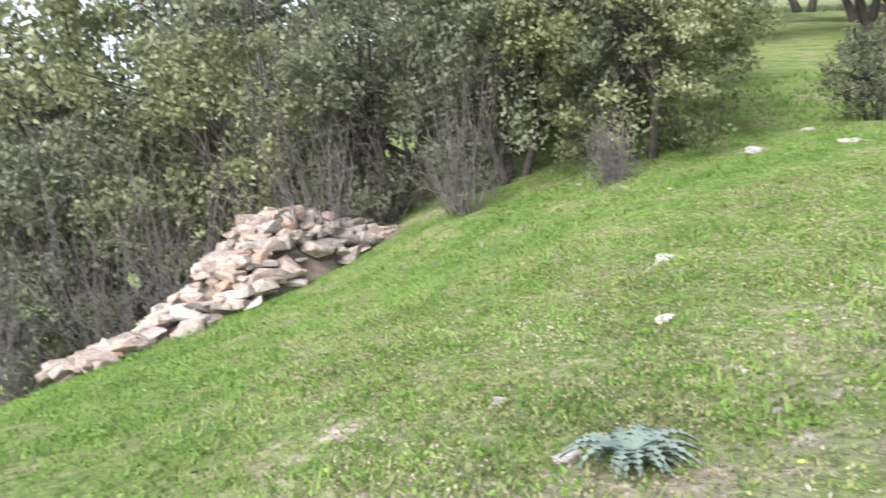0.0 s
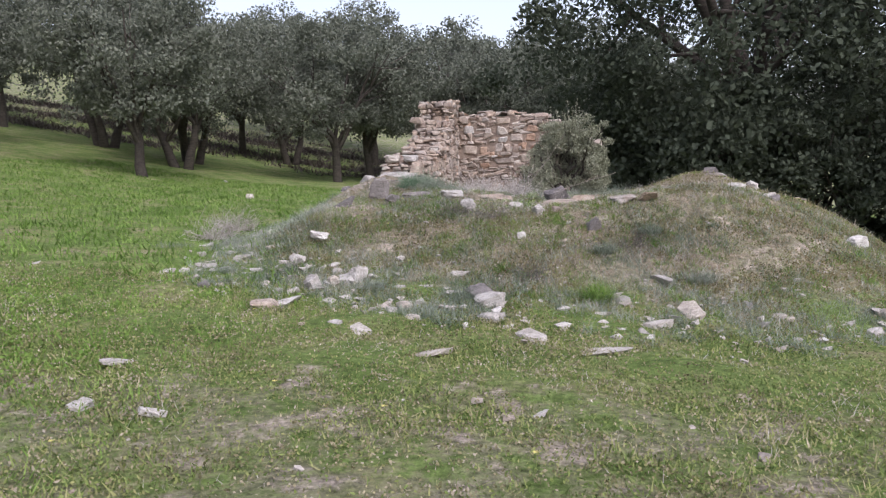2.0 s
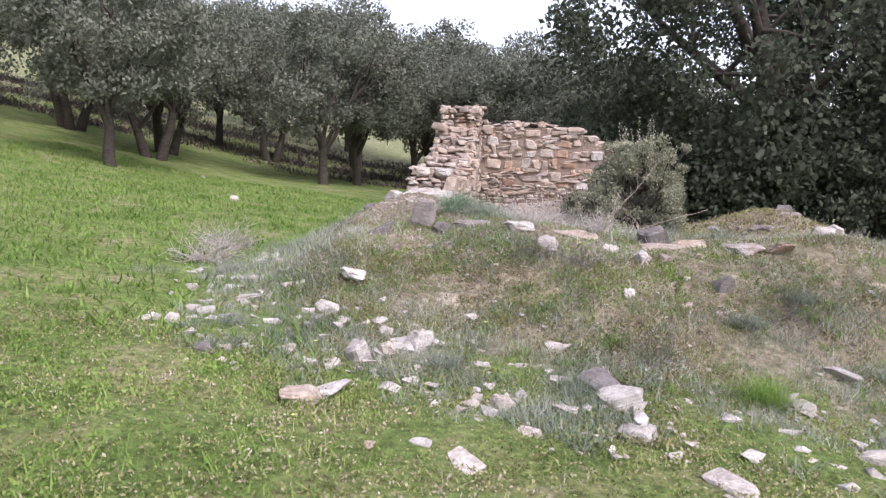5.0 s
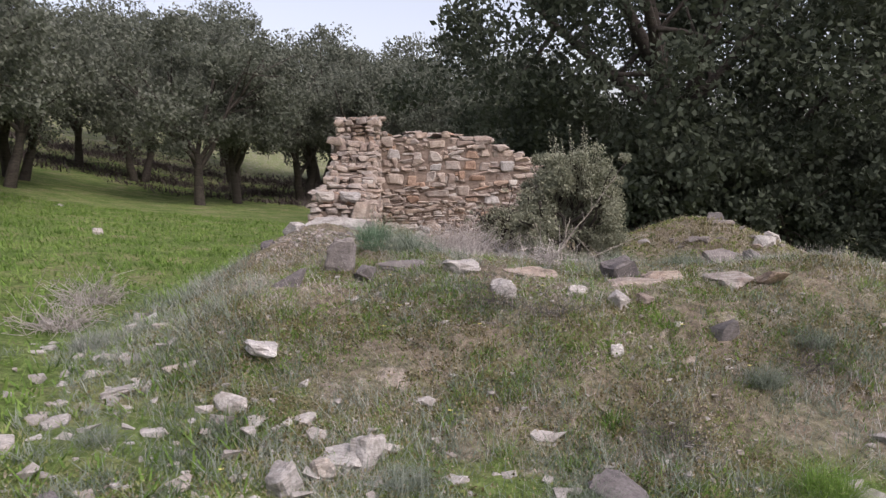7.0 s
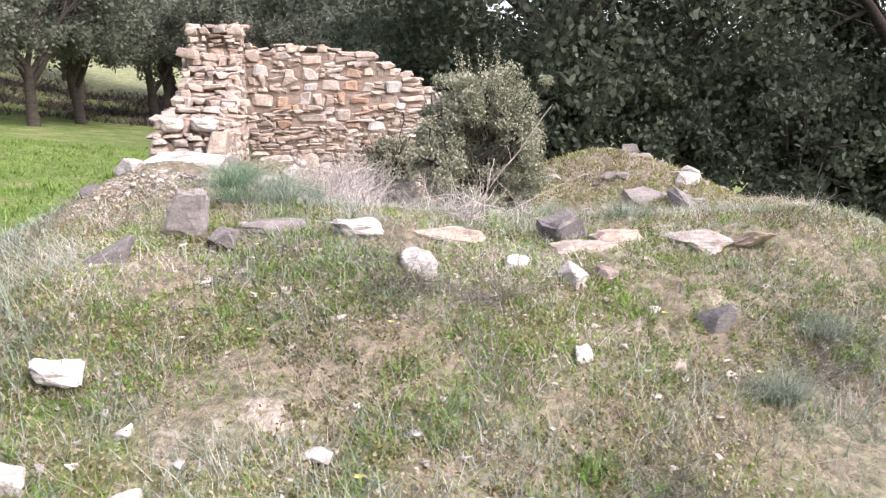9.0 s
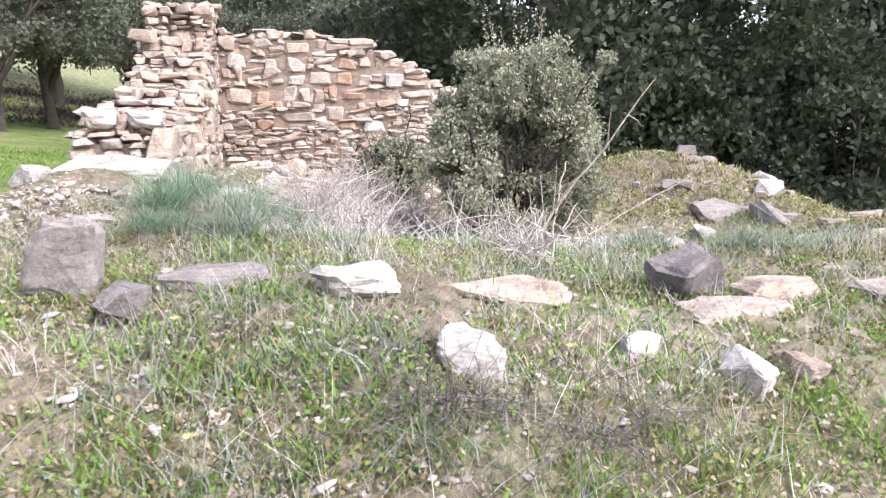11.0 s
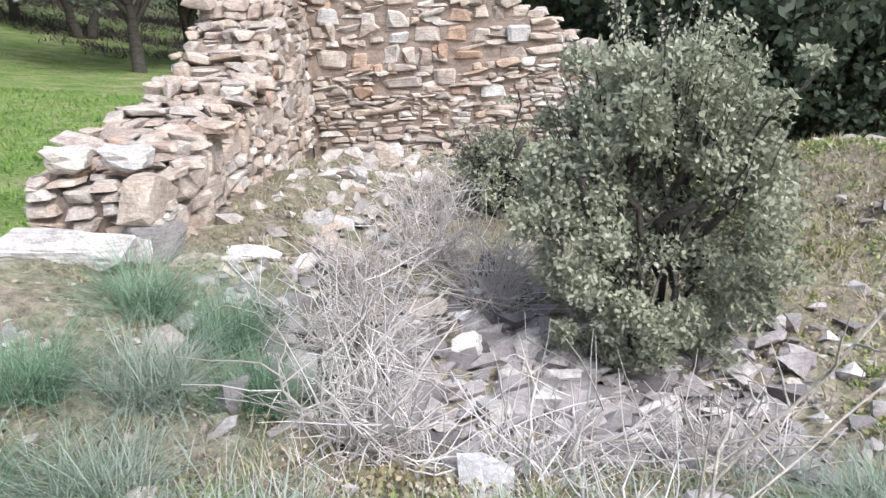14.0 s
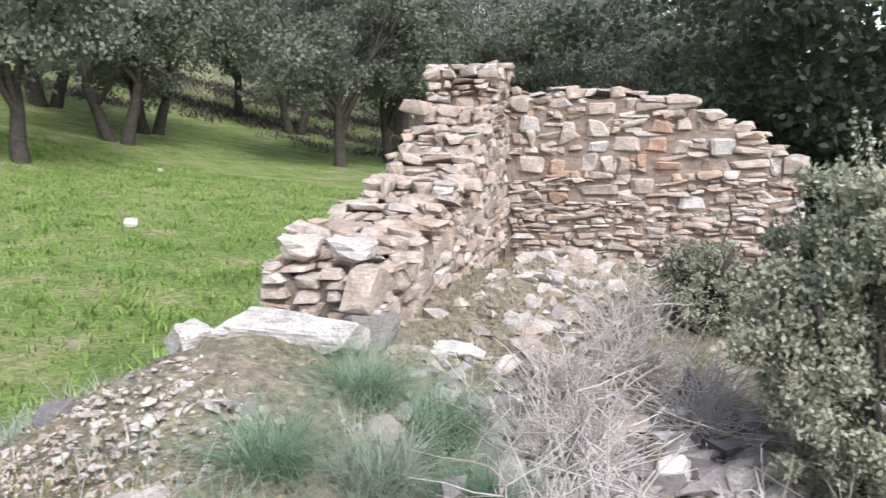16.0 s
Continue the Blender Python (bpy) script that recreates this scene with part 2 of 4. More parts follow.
def height(x, y):
    """Height of the ground: a meadow that rises to the left, the mound and the hollow within the ruin."""
    z = -0.10 * (x - 1.6) * smooth(0, 9, y) + 0.06 * np.minimum(y - 3, 0) - 0.022 * np.clip(y - 6.3, 0, 30)
    z = z - 0.04 * smooth(3, 9, x) * (x - 3) + 0.10 * soft(-x - 9) * smooth(4, 14, y)
    z = z - 0.30 * soft((x + 5.4) * -0.62 + (y + 1.9) * -0.78)
    z = z - 0.30 * smooth(-2, -7, x) * smooth(5, 1, y)
    z = z + 0.04 * soft(y - 44) * smooth(12, -12, x)
    hollow = smooth(0.4, 1.7, x) * smooth(5.4, 4.0, x) * smooth(11.7, 13.2, y) * smooth(20.0, 17.2, y)
    z = z + mound(x, y) * (0.88 + 0.028 * x * (x > 0)) - 0.44 * hollow * mound(x, y) ** 0.3
    z = z + 0.50 * np.exp(-((x - 5.2) / 2.5) ** 2 - ((y - 17.0) / 2.3) ** 2)
    z = z + 0.15 * np.exp(-((x - 6.0) / 1.1) ** 2 - ((y - 13.0) / 1.6) ** 2)
    z = z + 0.26 * np.exp(-((x + 0.4) / 0.9) ** 2 - ((y - 13.1) / 1.2) ** 2)
    # the slope sags, its western shoulder and the eastern terrace stand proud, and earth has slid down from the back wall
    z = z - 0.16 * np.exp(-((x - 2.0) / 1.6) ** 2 - ((y - 9.2) / 0.9) ** 2) - 0.07 * np.exp(-((x - 2.2) / 1.0) ** 2 - ((y - 11.0) / 0.7) ** 2)
    z = z + 0.18 * np.exp(-((x + 0.5) / 0.6) ** 2 - ((y - 10.6) / 0.9) ** 2)
    z = z + 0.22 * np.exp(-((x - 4.5) / 0.9) ** 2 - ((y - 11.1) / 0.8) ** 2)
    z = z - 0.26 * np.exp(-((x - 5.2) / 0.8) ** 2 - ((y - 14.2) / 0.8) ** 2) - 0.14 * np.exp(-((x - 2.7) / 0.6) ** 2 - ((y - 13.5) / 0.7) ** 2)
    z = z - 0.13 * np.exp(-((x - 0.45) / 0.45) ** 2 - ((y - 13.6) / 1.3) ** 2)
    z = z + 0.30 * np.exp(-((x - 1.3) / 1.3) ** 2 - ((y - 18.5) / 1.2) ** 2)
    return z


def mesh_of(name, verts, faces, mat):
    """A mesh from arrays; faces are an (n, k) array of one size."""
    me = bpy.data.meshes.new(name)
    n, k = faces.shape
    me.vertices.add(len(verts))
    me.vertices.foreach_set("co", np.ascontiguousarray(verts, dtype=np.float32).ravel())
    me.loops.add(n * k)
    me.loops.foreach_set("vertex_index", np.ascontiguousarray(faces, dtype=np.int32).ravel())
    me.polygons.add(n)
    me.polygons.foreach_set("loop_start", np.arange(0, n * k, k, dtype=np.int32))
    me.update(calc_edges=True)
    me.materials.append(mat)
    return me


def part(name, me, parent, label=""):
    ob = new(name, me)
    ob.parent = parent
    return tagged(ob, label)


def at(ob, x, y, sink=0.0):
    ob.location = (x, y, float(height(np.float64(x), np.float64(y))) - sink)
    return ob


def blades(rng, roots, length, width, lean=0.5, droop=0.6, seg=2):
    """Curved tapering blades: strips that rise from their roots and bend over."""
    n = len(roots)
    ang = rng.uniform(0, 2 * np.pi, n)
    d = np.stack([np.cos(ang), np.sin(ang), np.zeros(n)], 1)
    side = np.stack([-np.sin(ang + rng.uniform(-.6, .6, n)), np.cos(ang), np.zeros(n)], 1)
    L = (length * rng.uniform(0.45, 1.25, n))[:, None]
    W = width * rng.uniform(0.6, 1.3, n)[:, None]
    k0 = (lean * rng.uniform(0, 1, n))[:, None]
    k1 = (droop * rng.uniform(0, 1, n))[:, None]
    rows = []
    for i in range(seg + 1):
        u = i / seg
        c = roots + L * (d * (k0 * u + k1 * u * u) + np.array([0, 0, 1.0]) * (u - 0.45 * k1 * u * u))
        w = W * (1 - 0.85 * u)
        rows += [c - side * w, c + side * w]
    v = np.stack(rows, 1).reshape(-1, 3)
    k = 2 * (seg + 1)
    base = np.arange(n)[:, None] * k
    f = np.concatenate([base + np.array([2 * i, 2 * i + 1, 2 * i + 3, 2 * i + 2]) for i in range(seg)], 0)
    return v, f


def leaves(rng, centers, length, width, up=0.3):
    """Folded leaf quads round the given places."""
    n = len(centers)
    a = rng.normal(size=(n, 3))
    a[:, 2] += up
    a /= np.linalg.norm(a, axis=1)[:, None]
    b = np.cross(a, rng.normal(size=(n, 3)))
    b /= np.linalg.norm(b, axis=1)[:, None] + 1e-9
    L = length * rng.uniform(0.6, 1.35, n)[:, None]
    W = width * rng.uniform(0.7, 1.3, n)[:, None]
    nrm = np.cross(a, b) * W * 0.35
    v = np.stack([centers, centers + a * L * 0.5 + b * W + nrm, centers + a * L, centers + a * L * 0.5 - b * W + nrm], 1).reshape(-1, 3)
    return v, np.arange(4 * n).reshape(n, 4)


def tube(path, radii, sides=7):
    """A tapering limb along a path."""
    path = np.array(path, float)
    n = len(path)
    t = np.gradient(path, axis=0)
    t /= np.linalg.norm(t, axis=1)[:, None] + 1e-9
    u = np.cross(t, [0.3, 0.9, 0.2])
    u /= np.linalg.norm(u, axis=1)[:, None] + 1e-9
    w = np.cross(t, u)
    a = np.linspace(0, 2 * np.pi, sides, endpoint=False)
    r = np.array(radii)[:, None, None]
    v = path[:, None, :] + r * (np.cos(a)[None, :, None] * u[:, None, :] + np.sin(a)[None, :, None] * w[:, None, :])
    i, j = np.meshgrid(np.arange(n - 1), np.arange(sides), indexing="ij")
    j2 = (j + 1) % sides
    f = np.stack([i * sides + j, i * sides + j2, (i + 1) * sides + j2, (i + 1) * sides + j], -1).reshape(-1, 4)
    return v.reshape(-1, 3), f


def joined(pieces):
    vs, fs, o = [], [], 0
    for v, f in pieces:
        vs.append(v)
        fs.append(f + o)
        o += len(v)
    return np.concatenate(vs), np.concatenate(fs)


def wander(rng, a, b, n, jit):
    """A path from a to b that strays a little."""
    u = np.linspace(0, 1, n)[:, None]
    p = np.array(a) * (1 - u) + np.array(b) * u
    j = rng.normal(size=(n, 3)) * jit
    j[0] = 0
    return p + np.cumsum(j, 0) * 0.5


def rock_mesh(name, seed, mat, flat=1.0, pts=15, rough=False):
    """An angular stone: the hull of points scattered over a rounded block of unit size."""
    rng = np.random.default_rng(seed)
    p = rng.uniform(-1, 1, (pts, 3))
    p /= np.max(np.abs(p), axis=1)[:, None] ** 0.9
    p *= np.array([0.5, 0.5, 0.5]) * np.minimum(1, 1.45 / np.linalg.norm(p, axis=1))[:, None]
    p[:, 2] *= flat
    bm = bmesh.new()
    for q in p:
        bm.verts.new(q)
    res = bmesh.ops.convex_hull(bm, input=bm.verts)
    bmesh.ops.delete(bm, geom=[g for g in res["geom_interior"] if isinstance(g, bmesh.types.BMVert)], context="VERTS")
    if rough:
        bmesh.ops.bevel(bm, geom=bm.edges[:], offset=0.04, segments=1, affect="EDGES", clamp_overlap=True)
        bmesh.ops.triangulate(bm, faces=bm.faces[:])
        bmesh.ops.subdivide_edges(bm, edges=bm.edges[:], cuts=1)
        bmesh.ops.triangulate(bm, faces=bm.faces[:])
        for v in bm.verts:
            q = v.co * 5 + Vector((seed * 3.1, 0, 0))
            v.co += v.co.normalized() * 0.07 * noise.fractal(q, 1.0, 2.0, 3)
            v.co = [max(-0.53, min(0.53, k)) for k in v.co]
    me = bpy.data.meshes.new(name)
    bm.to_mesh(me)
    bm.free()
    me.materials.append(mat)
    return me


def block_mesh(name, seed, mat, jitter=0.19, edge=0.11, rough=False):
    """A split building stone of unit size: a block with skewed corners and chipped edges."""
    rng = np.random.default_rng(seed)
    bm = bmesh.new()
    bmesh.ops.create_cube(bm, size=1.0)
    for v in bm.verts:
        v.co = [c - math.copysign(jitter * rng.random() * 1.6, c) for c in v.co]
    bmesh.ops.bevel(bm, geom=bm.edges[:], offset=edge, segments=1, affect="EDGES", clamp_overlap=True)
    if rough:
        bmesh.ops.triangulate(bm, faces=bm.faces[:])
        bmesh.ops.subdivide_edges(bm, edges=bm.edges[:], cuts=2)
        bmesh.ops.triangulate(bm, faces=bm.faces[:])
    for v in bm.verts:
        q = v.co * 3.5 + Vector((seed * 3.1, 0, 0))
        v.co += v.co.normalized() * (0.12 if rough else 0.07) * noise.fractal(q, 1.0, 2.0, 3)
    me = bpy.data.meshes.new(name)
    bm.to_mesh(me)
    bm.free()
    me.materials.append(mat)
    return me


# ---- ground ----
def bare(x, y):
    """Worn places where the soil shows through."""
    b = 0 * x
    for px, py, r in ((3.35, 9.2, 0.45), (1.98, 8.8, 0.30), (0.97, 8.9, 0.26), (-0.2, 12.6, 0.55), (-0.7, 13.1, 0.5), (1.1, 10.7, 0.35), (2.2, 10.7, 0.4), (0.3, 10.9, 0.35), (1.5, 9.7, 0.2), (3.6, 8.6, 0.3), (-0.5, 1.6, 0.3), (0.0, 2.4, 0.35), (1.7, 13.6, 0.7)):
        b = np.maximum(b, np.exp(-((x - px) / r) ** 2 - ((y - py) / r) ** 2))
    return b


def ground():
    """One sheet, fine round the walk and coarser towards the horizon."""
    def axis(lo, hi, fine, far):
        mid = np.arange(lo, hi + fine / 2, fine)
        out = np.geomspace(fine, far, 60)
        return np.concatenate([lo - np.cumsum(out)[::-1], mid, hi + np.cumsum(out)])
    xs, ys = axis(-7, 8, 0.07, 60), axis(-2, 20, 0.07, 60)
    X, Y = np.meshgrid(xs, ys, indexing="ij")
    rng = np.random.default_rng(3)
    Z = height(X, Y)
    Z = np.clip(Z, -14, 60)
    near = np.exp(-((X - 1) / 14) ** 2 - ((Y - 9) / 16) ** 2)
    Z = Z + near * 0.03 * (np.sin(X * 3.1 + np.sin(Y * 2.3) * 1.5) * np.sin(Y * 2.7 + np.sin(X * 1.9))) + near * mound(X, Y) * 0.022 * rng.normal(size=X.shape)
    n, m = X.shape
    v = np.stack([X, Y, Z], -1).reshape(-1, 3)
    i, j = np.meshgrid(np.arange(n - 1), np.arange(m - 1), indexing="ij")
    f = np.stack([i * m + j, (i + 1) * m + j, (i + 1) * m + j + 1, i * m + j + 1], -1).reshape(-1, 4)
    me = mesh_of("ground", v, f, TURF)
    dry = np.clip(mound(X, Y) * 2.2, 0, 1) * 0.75
    dry = np.maximum(dry, 0.42 * smooth(42, 55, Y + 0.15 * np.abs(X)))
    dry = np.maximum(dry, 0.42 * smooth(-3.5, -1, X) * smooth(7.0, 5.0, Y) * smooth(-1, 1, Y))
    # worn patches of bare, pinkish soil
    dry = np.maximum(dry, bare(X, Y))
    a = me.attributes.new("dry", "FLOAT", "POINT")
    a.data.foreach_set("value", dry.astype(np.float32).ravel())
    me.polygons.foreach_set("use_smooth", np.ones(len(f), dtype=bool))
    return tagged(new("ground", me), "sloping green meadow turf with a dry stony mound", "ground", kind="structure")


ground()


# ---- trees ----
def tree(name, seed, mat, tall, spread, clear, trunk_r, n_leaf, leaf, gaps=0.35, stems=1, fork=0.35, clumps=70, clump_r=0.55, shell=0.45):
    """A tapered trunk, forked limbs and a crown of leaf clumps with gaps. Built at the origin."""
    rng = np.random.default_rng(seed)
    base = new(name)
    tips = []
    crown_c = np.array([0, 0, (tall + clear) / 2])
    crown_r = np.array([spread, spread * rng.uniform(0.85, 1.1), (tall - clear) / 2])
    for s in range(stems):
        a = rng.uniform(0, 6.28) if stems == 1 else s * 6.28 / stems + rng.uniform(-.4, .4)
        off = 0.0 if stems == 1 else trunk_r * 1.2
        foot = np.array([np.cos(a) * off, np.sin(a) * off, -0.25])
        top = foot + np.array([np.cos(a), np.sin(a), 0]) * (0.25 + 0.5 * (stems > 1)) * fork * tall * 0.5 + np.array([0, 0, tall * fork + 0.25])
        p = wander(rng, foot, top, 7, 0.05 * trunk_r / 0.15)
        part("trunk", mesh_of("trunk", *tube(p, np.linspace(trunk_r * 1.35, trunk_r * 0.75, 7), 8), BARK), base)
        for b in range(6 if stems == 1 else 4):
            q = rng.normal(size=3)
            q[2] = abs(q[2]) * 0.8 + 0.1
            q /= np.linalg.norm(q)
            end = crown_c + q * crown_r * rng.uniform(0.55, 0.85)
            p2 = wander(rng, p[-1 - (b % 3)], end, 7, 0.09)
            wood = [tube(p2, np.linspace(trunk_r * 0.55, 0.02, 7), 6)]
            for k in range(4):
                e2 = p2[3 + k % 4] + rng.normal(size=3) * crown_r * 0.33
                p3 = wander(rng, p2[2 + k % 4], e2, 5, 0.05)
                wood.append(tube(p3, np.linspace(trunk_r * 0.2, 0.008, 5), 5))
                tips.append(e2)
            part("limb", mesh_of("limb", *joined(wood), BARK), base)
    # clumps over the crown's shell and inside it
    q = rng.normal(size=(clumps * 3, 3))
    q /= np.linalg.norm(q, axis=1)[:, None]
    rad = shell + (1 - shell) * rng.uniform(0, 1, len(q)) ** 0.5
    c = crown_c + q * rad[:, None] * crown_r * (1 + 0.18 * np.sin(q[:, :1] * 5 + seed) * np.cos(q[:, 1:2] * 4 + q[:, 2:] * 3))
    keep = np.array([noise.noise(Vector(x * 0.9 + seed)) for x in c]) > (gaps - 0.5) * 0.8
    c = np.concatenate([c[keep][:clumps], np.array(tips)])
    idx = rng.integers(0, len(c), n_leaf)
    size = rng.uniform(0.5, 1.2, len(c)) * clump_r
    o = rng.normal(size=(n_leaf, 3))
    o *= (rng.uniform(0, 1, n_leaf) ** 0.45 / np.linalg.norm(o, axis=1))[:, None]
    o[:, 2] *= 0.75
    v, f = leaves(rng, c[idx] + o * size[idx][:, None], leaf, leaf * 0.32)
    part("crown", mesh_of("crown", v, f, mat), base)
    return base


OLIVE_LABEL = "old olive tree with a gnarled dark trunk and grey-green crown"
olives = [tagged(tree("olive_tree", 11 + i, OLIVE, 5.6 + 0.5 * (i % 2), 2.9, 1.5, 0.15, 18000, 0.125, 0.42, 1 + i % 3, 0.26, 90, 0.62), OLIVE_LABEL, "tree", "olive grove") for i in range(4)]
OLIVE_PLACES = ((-10.7, 24.6, 1.0), (-12.1, 30.2, 1.05), (-13.3, 33.5, 1.1), (-6.9, 34.0, 1.15), (-6.2, 37.2, 1.1), (-12.0, 42.5, 1.15), (-17.9, 34.6, 1.2), (-24.4, 36.4, 1.2),
                (-15.5, 44.4, 1.2), (-4.4, 43.0, 1.25), (-0.5, 42.0, 1.2), (2.5, 40.0, 1.0), (5.0, 43.0, 1.1), (-9.0, 50.0, 1.35), (-1.5, 50.0, 1.5), (-19.5, 27.5, 1.1),
                (-17.0, 22.5, 1.05), (-24.0, 26.0, 1.15), (-30.0, 31.0, 1.3), (-22.0, 46.0, 1.3), (-30.0, 42.0, 1.4), (-16.0, 53.0, 1.4), (-24.0, 18.5, 1.1), (-31.0, 22.0, 1.2), (-26.0, 13.0, 1.1),
                (-36.0, 17.0, 1.3), (-5.0, 56.0, 1.5), (4.0, 54.0, 1.5), (-38.0, 30.0, 1.4),
                (-12.0, 60.0, 1.6), (-20.0, 62.0, 1.6), (-28.0, 54.0, 1.6), (-36.0, 48.0, 1.6), (-42.0, 38.0, 1.6), (0.5, 61.0, 1.7), (8.0, 50.0, 1.4), (-44.0, 24.0, 1.5))
rng = np.random.default_rng(5)
for i, (x, y, s) in enumerate(OLIVE_PLACES):
    t = olives[i] if i < 4 else copy_thing(olives[i % 4], Matrix())
    at(t, x, y, 0.05)
    t.rotation_euler = (0, 0, rng.uniform(0, 6.28))
    t.scale = (s, s, s * rng.uniform(0.98, 1.14))

OAK_LABEL = "tall evergreen holm oak with a dense dark green crown"
oaks = [tagged(tree("holm_oak", 31 + i, OAK, 12.5, 5.4, -0.2, 0.38, 62000, 0.145, 0.2, 1, 0.3, 250, 0.95, 0.4), OAK_LABEL, "tree", "holm oaks") for i in range(2)]
for i, (x, y, s, r) in enumerate(((7.6, 26.5, 1.2, 0.3), (16.5, 23.0, 1.05, 1.1), (13.5, 32.0, 1.15, 2.2), (22.0, 30.0, 1.2, 3.9), (24.0, 19.0, 1.0, 5.0))):
    t = oaks[i] if i < 2 else copy_thing(oaks[i % 2], Matrix())
    at(t, x, y, 0.1)
    t.rotation_euler, t.scale = (0, 0, r), (s, s, s)
young = tagged(tree("young_oak", 41, OAK, 4.2, 2.3, -0.3, 0.1, 14000, 0.15, 0.15, 3, 0.3, 80, 0.55, 0.4), "young holm oak growing dark and dense beneath the tall ones", "tree", "young oaks")
for i, (x, y, s, r) in enumerate(((6.6, 24.6, 1.0, 0.0), (9.5, 23.0, 0.95, 1.0), (12.6, 21.6, 1.0, 2.0), (15.6, 19.6, 1.0, 3.0), (18.5, 17.5, 1.1, 4.0), (5.5, 28.0, 1.1, 5.0))):
    t = young if i == 0 else copy_thing(young, Matrix())
    at(t, x, y, 0.1)
    t.rotation_euler, t.scale = (0, 0, r), (s, s, s)

SCRUB_LABEL = "dense wild scrub tree with small olive-green leaves at the meadow's edge"
scrubs = [tagged(tree("scrub_tree", 51 + i, (SCRUB_PALE, SCRUB, SCRUB)[i], 4.4, 1.9, -0.1, 0.07, 17000, 0.09, 0.42, 3, 0.25, 90, 0.42, 0.55), SCRUB_LABEL, "tree", "scrub along the meadow") for i in range(3)]
for i, (x, y, s, r) in enumerate(((-7.9, 5.9, 0.85, 0.3), (-9.4, 4.5, 0.95, 1.3), (-10.8, 2.9, 1.0, 2.0), (-12.3, 0.6, 1.1, 2.9), (-13.2, -2.4, 1.1, 4.0), (-11.8, -5.4, 1.0, 5.0), (-10.0, 6.8, 1.2, 0.7),
                                  (-13.5, 5.5, 1.6, 0.9), (-15.5, 2.0, 1.8, 1.9), (-16.5, -2.5, 1.9, 3.1), (-15.5, -7.0, 1.9, 4.2), (-13.5, 9.5, 1.2, 2.2), (-20.0, 8.0, 2.4, 1.0), (-21.0, 0.0, 2.6, 0.2), (-21.0, -8.0, 2.6, 2.2))):
    t = scrubs[i] if i < 3 else copy_thing(scrubs[i % 3], Matrix())
    at(t, x, y, 0.1)
    t.rotation_euler, t.scale = (0, 0, r), (s, s, s)


def bush(name, seed, x, y, r, tall, n_leaf, leaf, mat, label, lean=0.0):
    b = tagged(tree(name, seed, mat, tall, r, 0.02, 0.022, n_leaf, leaf, 0.22, 5, 0.3, 170, r * 0.21, 0.5), label, "bush")
    at(b, x, y, 0.03)
    # long shoots that stand out of the crown
    g = np.random.default_rng(seed + 5)
    wood, spots = [], []
    for k in range(90):
        a, q = g.uniform(0, 6.28), g.uniform(0.1, 0.85)
        p0 = np.array([np.cos(a) * r * q, np.sin(a) * r * q, tall * (0.98 - 0.45 * q * q)])
        p = wander(g, p0 - [0, 0, 0.10 * tall], p0 + [np.cos(a) * 0.1, np.sin(a) * 0.1, tall * g.uniform(0.0, 0.3) * (1.1 - q)], 5, 0.012)
        wood.append(tube(p, np.linspace(0.004, 0.0015, 5), 4))
        spots += [p[i // 8] + (p[i // 8 + 1] - p[i // 8]) * (i % 8) / 8 for i in range(8, 32)]
    v, f = joined(wood)
    part("twig", mesh_of("twig", v, f, BARK), b)["kind"] = "stuff"
    v, f = leaves(g, np.array(spots), leaf * 0.9, leaf * 0.3)
    part("shoot", mesh_of("shoot", v, f, mat), b)["kind"] = "stuff"
    return b


bush("kermes_bush", 71, 2.70, 14.0, 0.62, 1.64, 56000, 0.030, KERMES, "spiny grey-green bush growing inside the ruined walls")
bush("small_bush", 72, 2.15, 16.4, 0.34, 0.62, 9000, 0.03, KERMES, "low green bush beside the rubble in the ruin")
bush("meadow_bush", 73, -7.4, 9.3, 0.7, 1.2, 5000, 0.045, SCRUB, "rounded wild bush standing alone in the meadow")


# ---- the ruin ----
def wall_top(y):
    """Stepped top of the west wall, which climbs to the corner pier."""
    for y0, z in ((18.3, 2.45), (17.75, 2.02), (17.2, 1.82), (16.7, 1.62), (16.1, 1.46), (15.2, 1.37), (14.5, 1.30)):
        if y >= y0:
            return z
    return 1.20


def north_top(x):
    return float(np.interp(x, [0.2, 1.2, 2.05, 2.6, 2.95, 3.35, 3.5], [2.2, 2.22, 2.14, 1.93, 1.75, 1.57, 1.30])) + 0.03 * math.sin(x * 9)


STONES = [block_mesh("stone", 100 + i, WALL_STONE) for i in range(14)] + [rock_mesh("stone", 115 + i, WALL_STONE, 1.0, 26) for i in range(10)]
HEAP_STONES = [rock_mesh("stone", 130 + i, WALL_STONE, 1.0, 18) for i in range(8)]


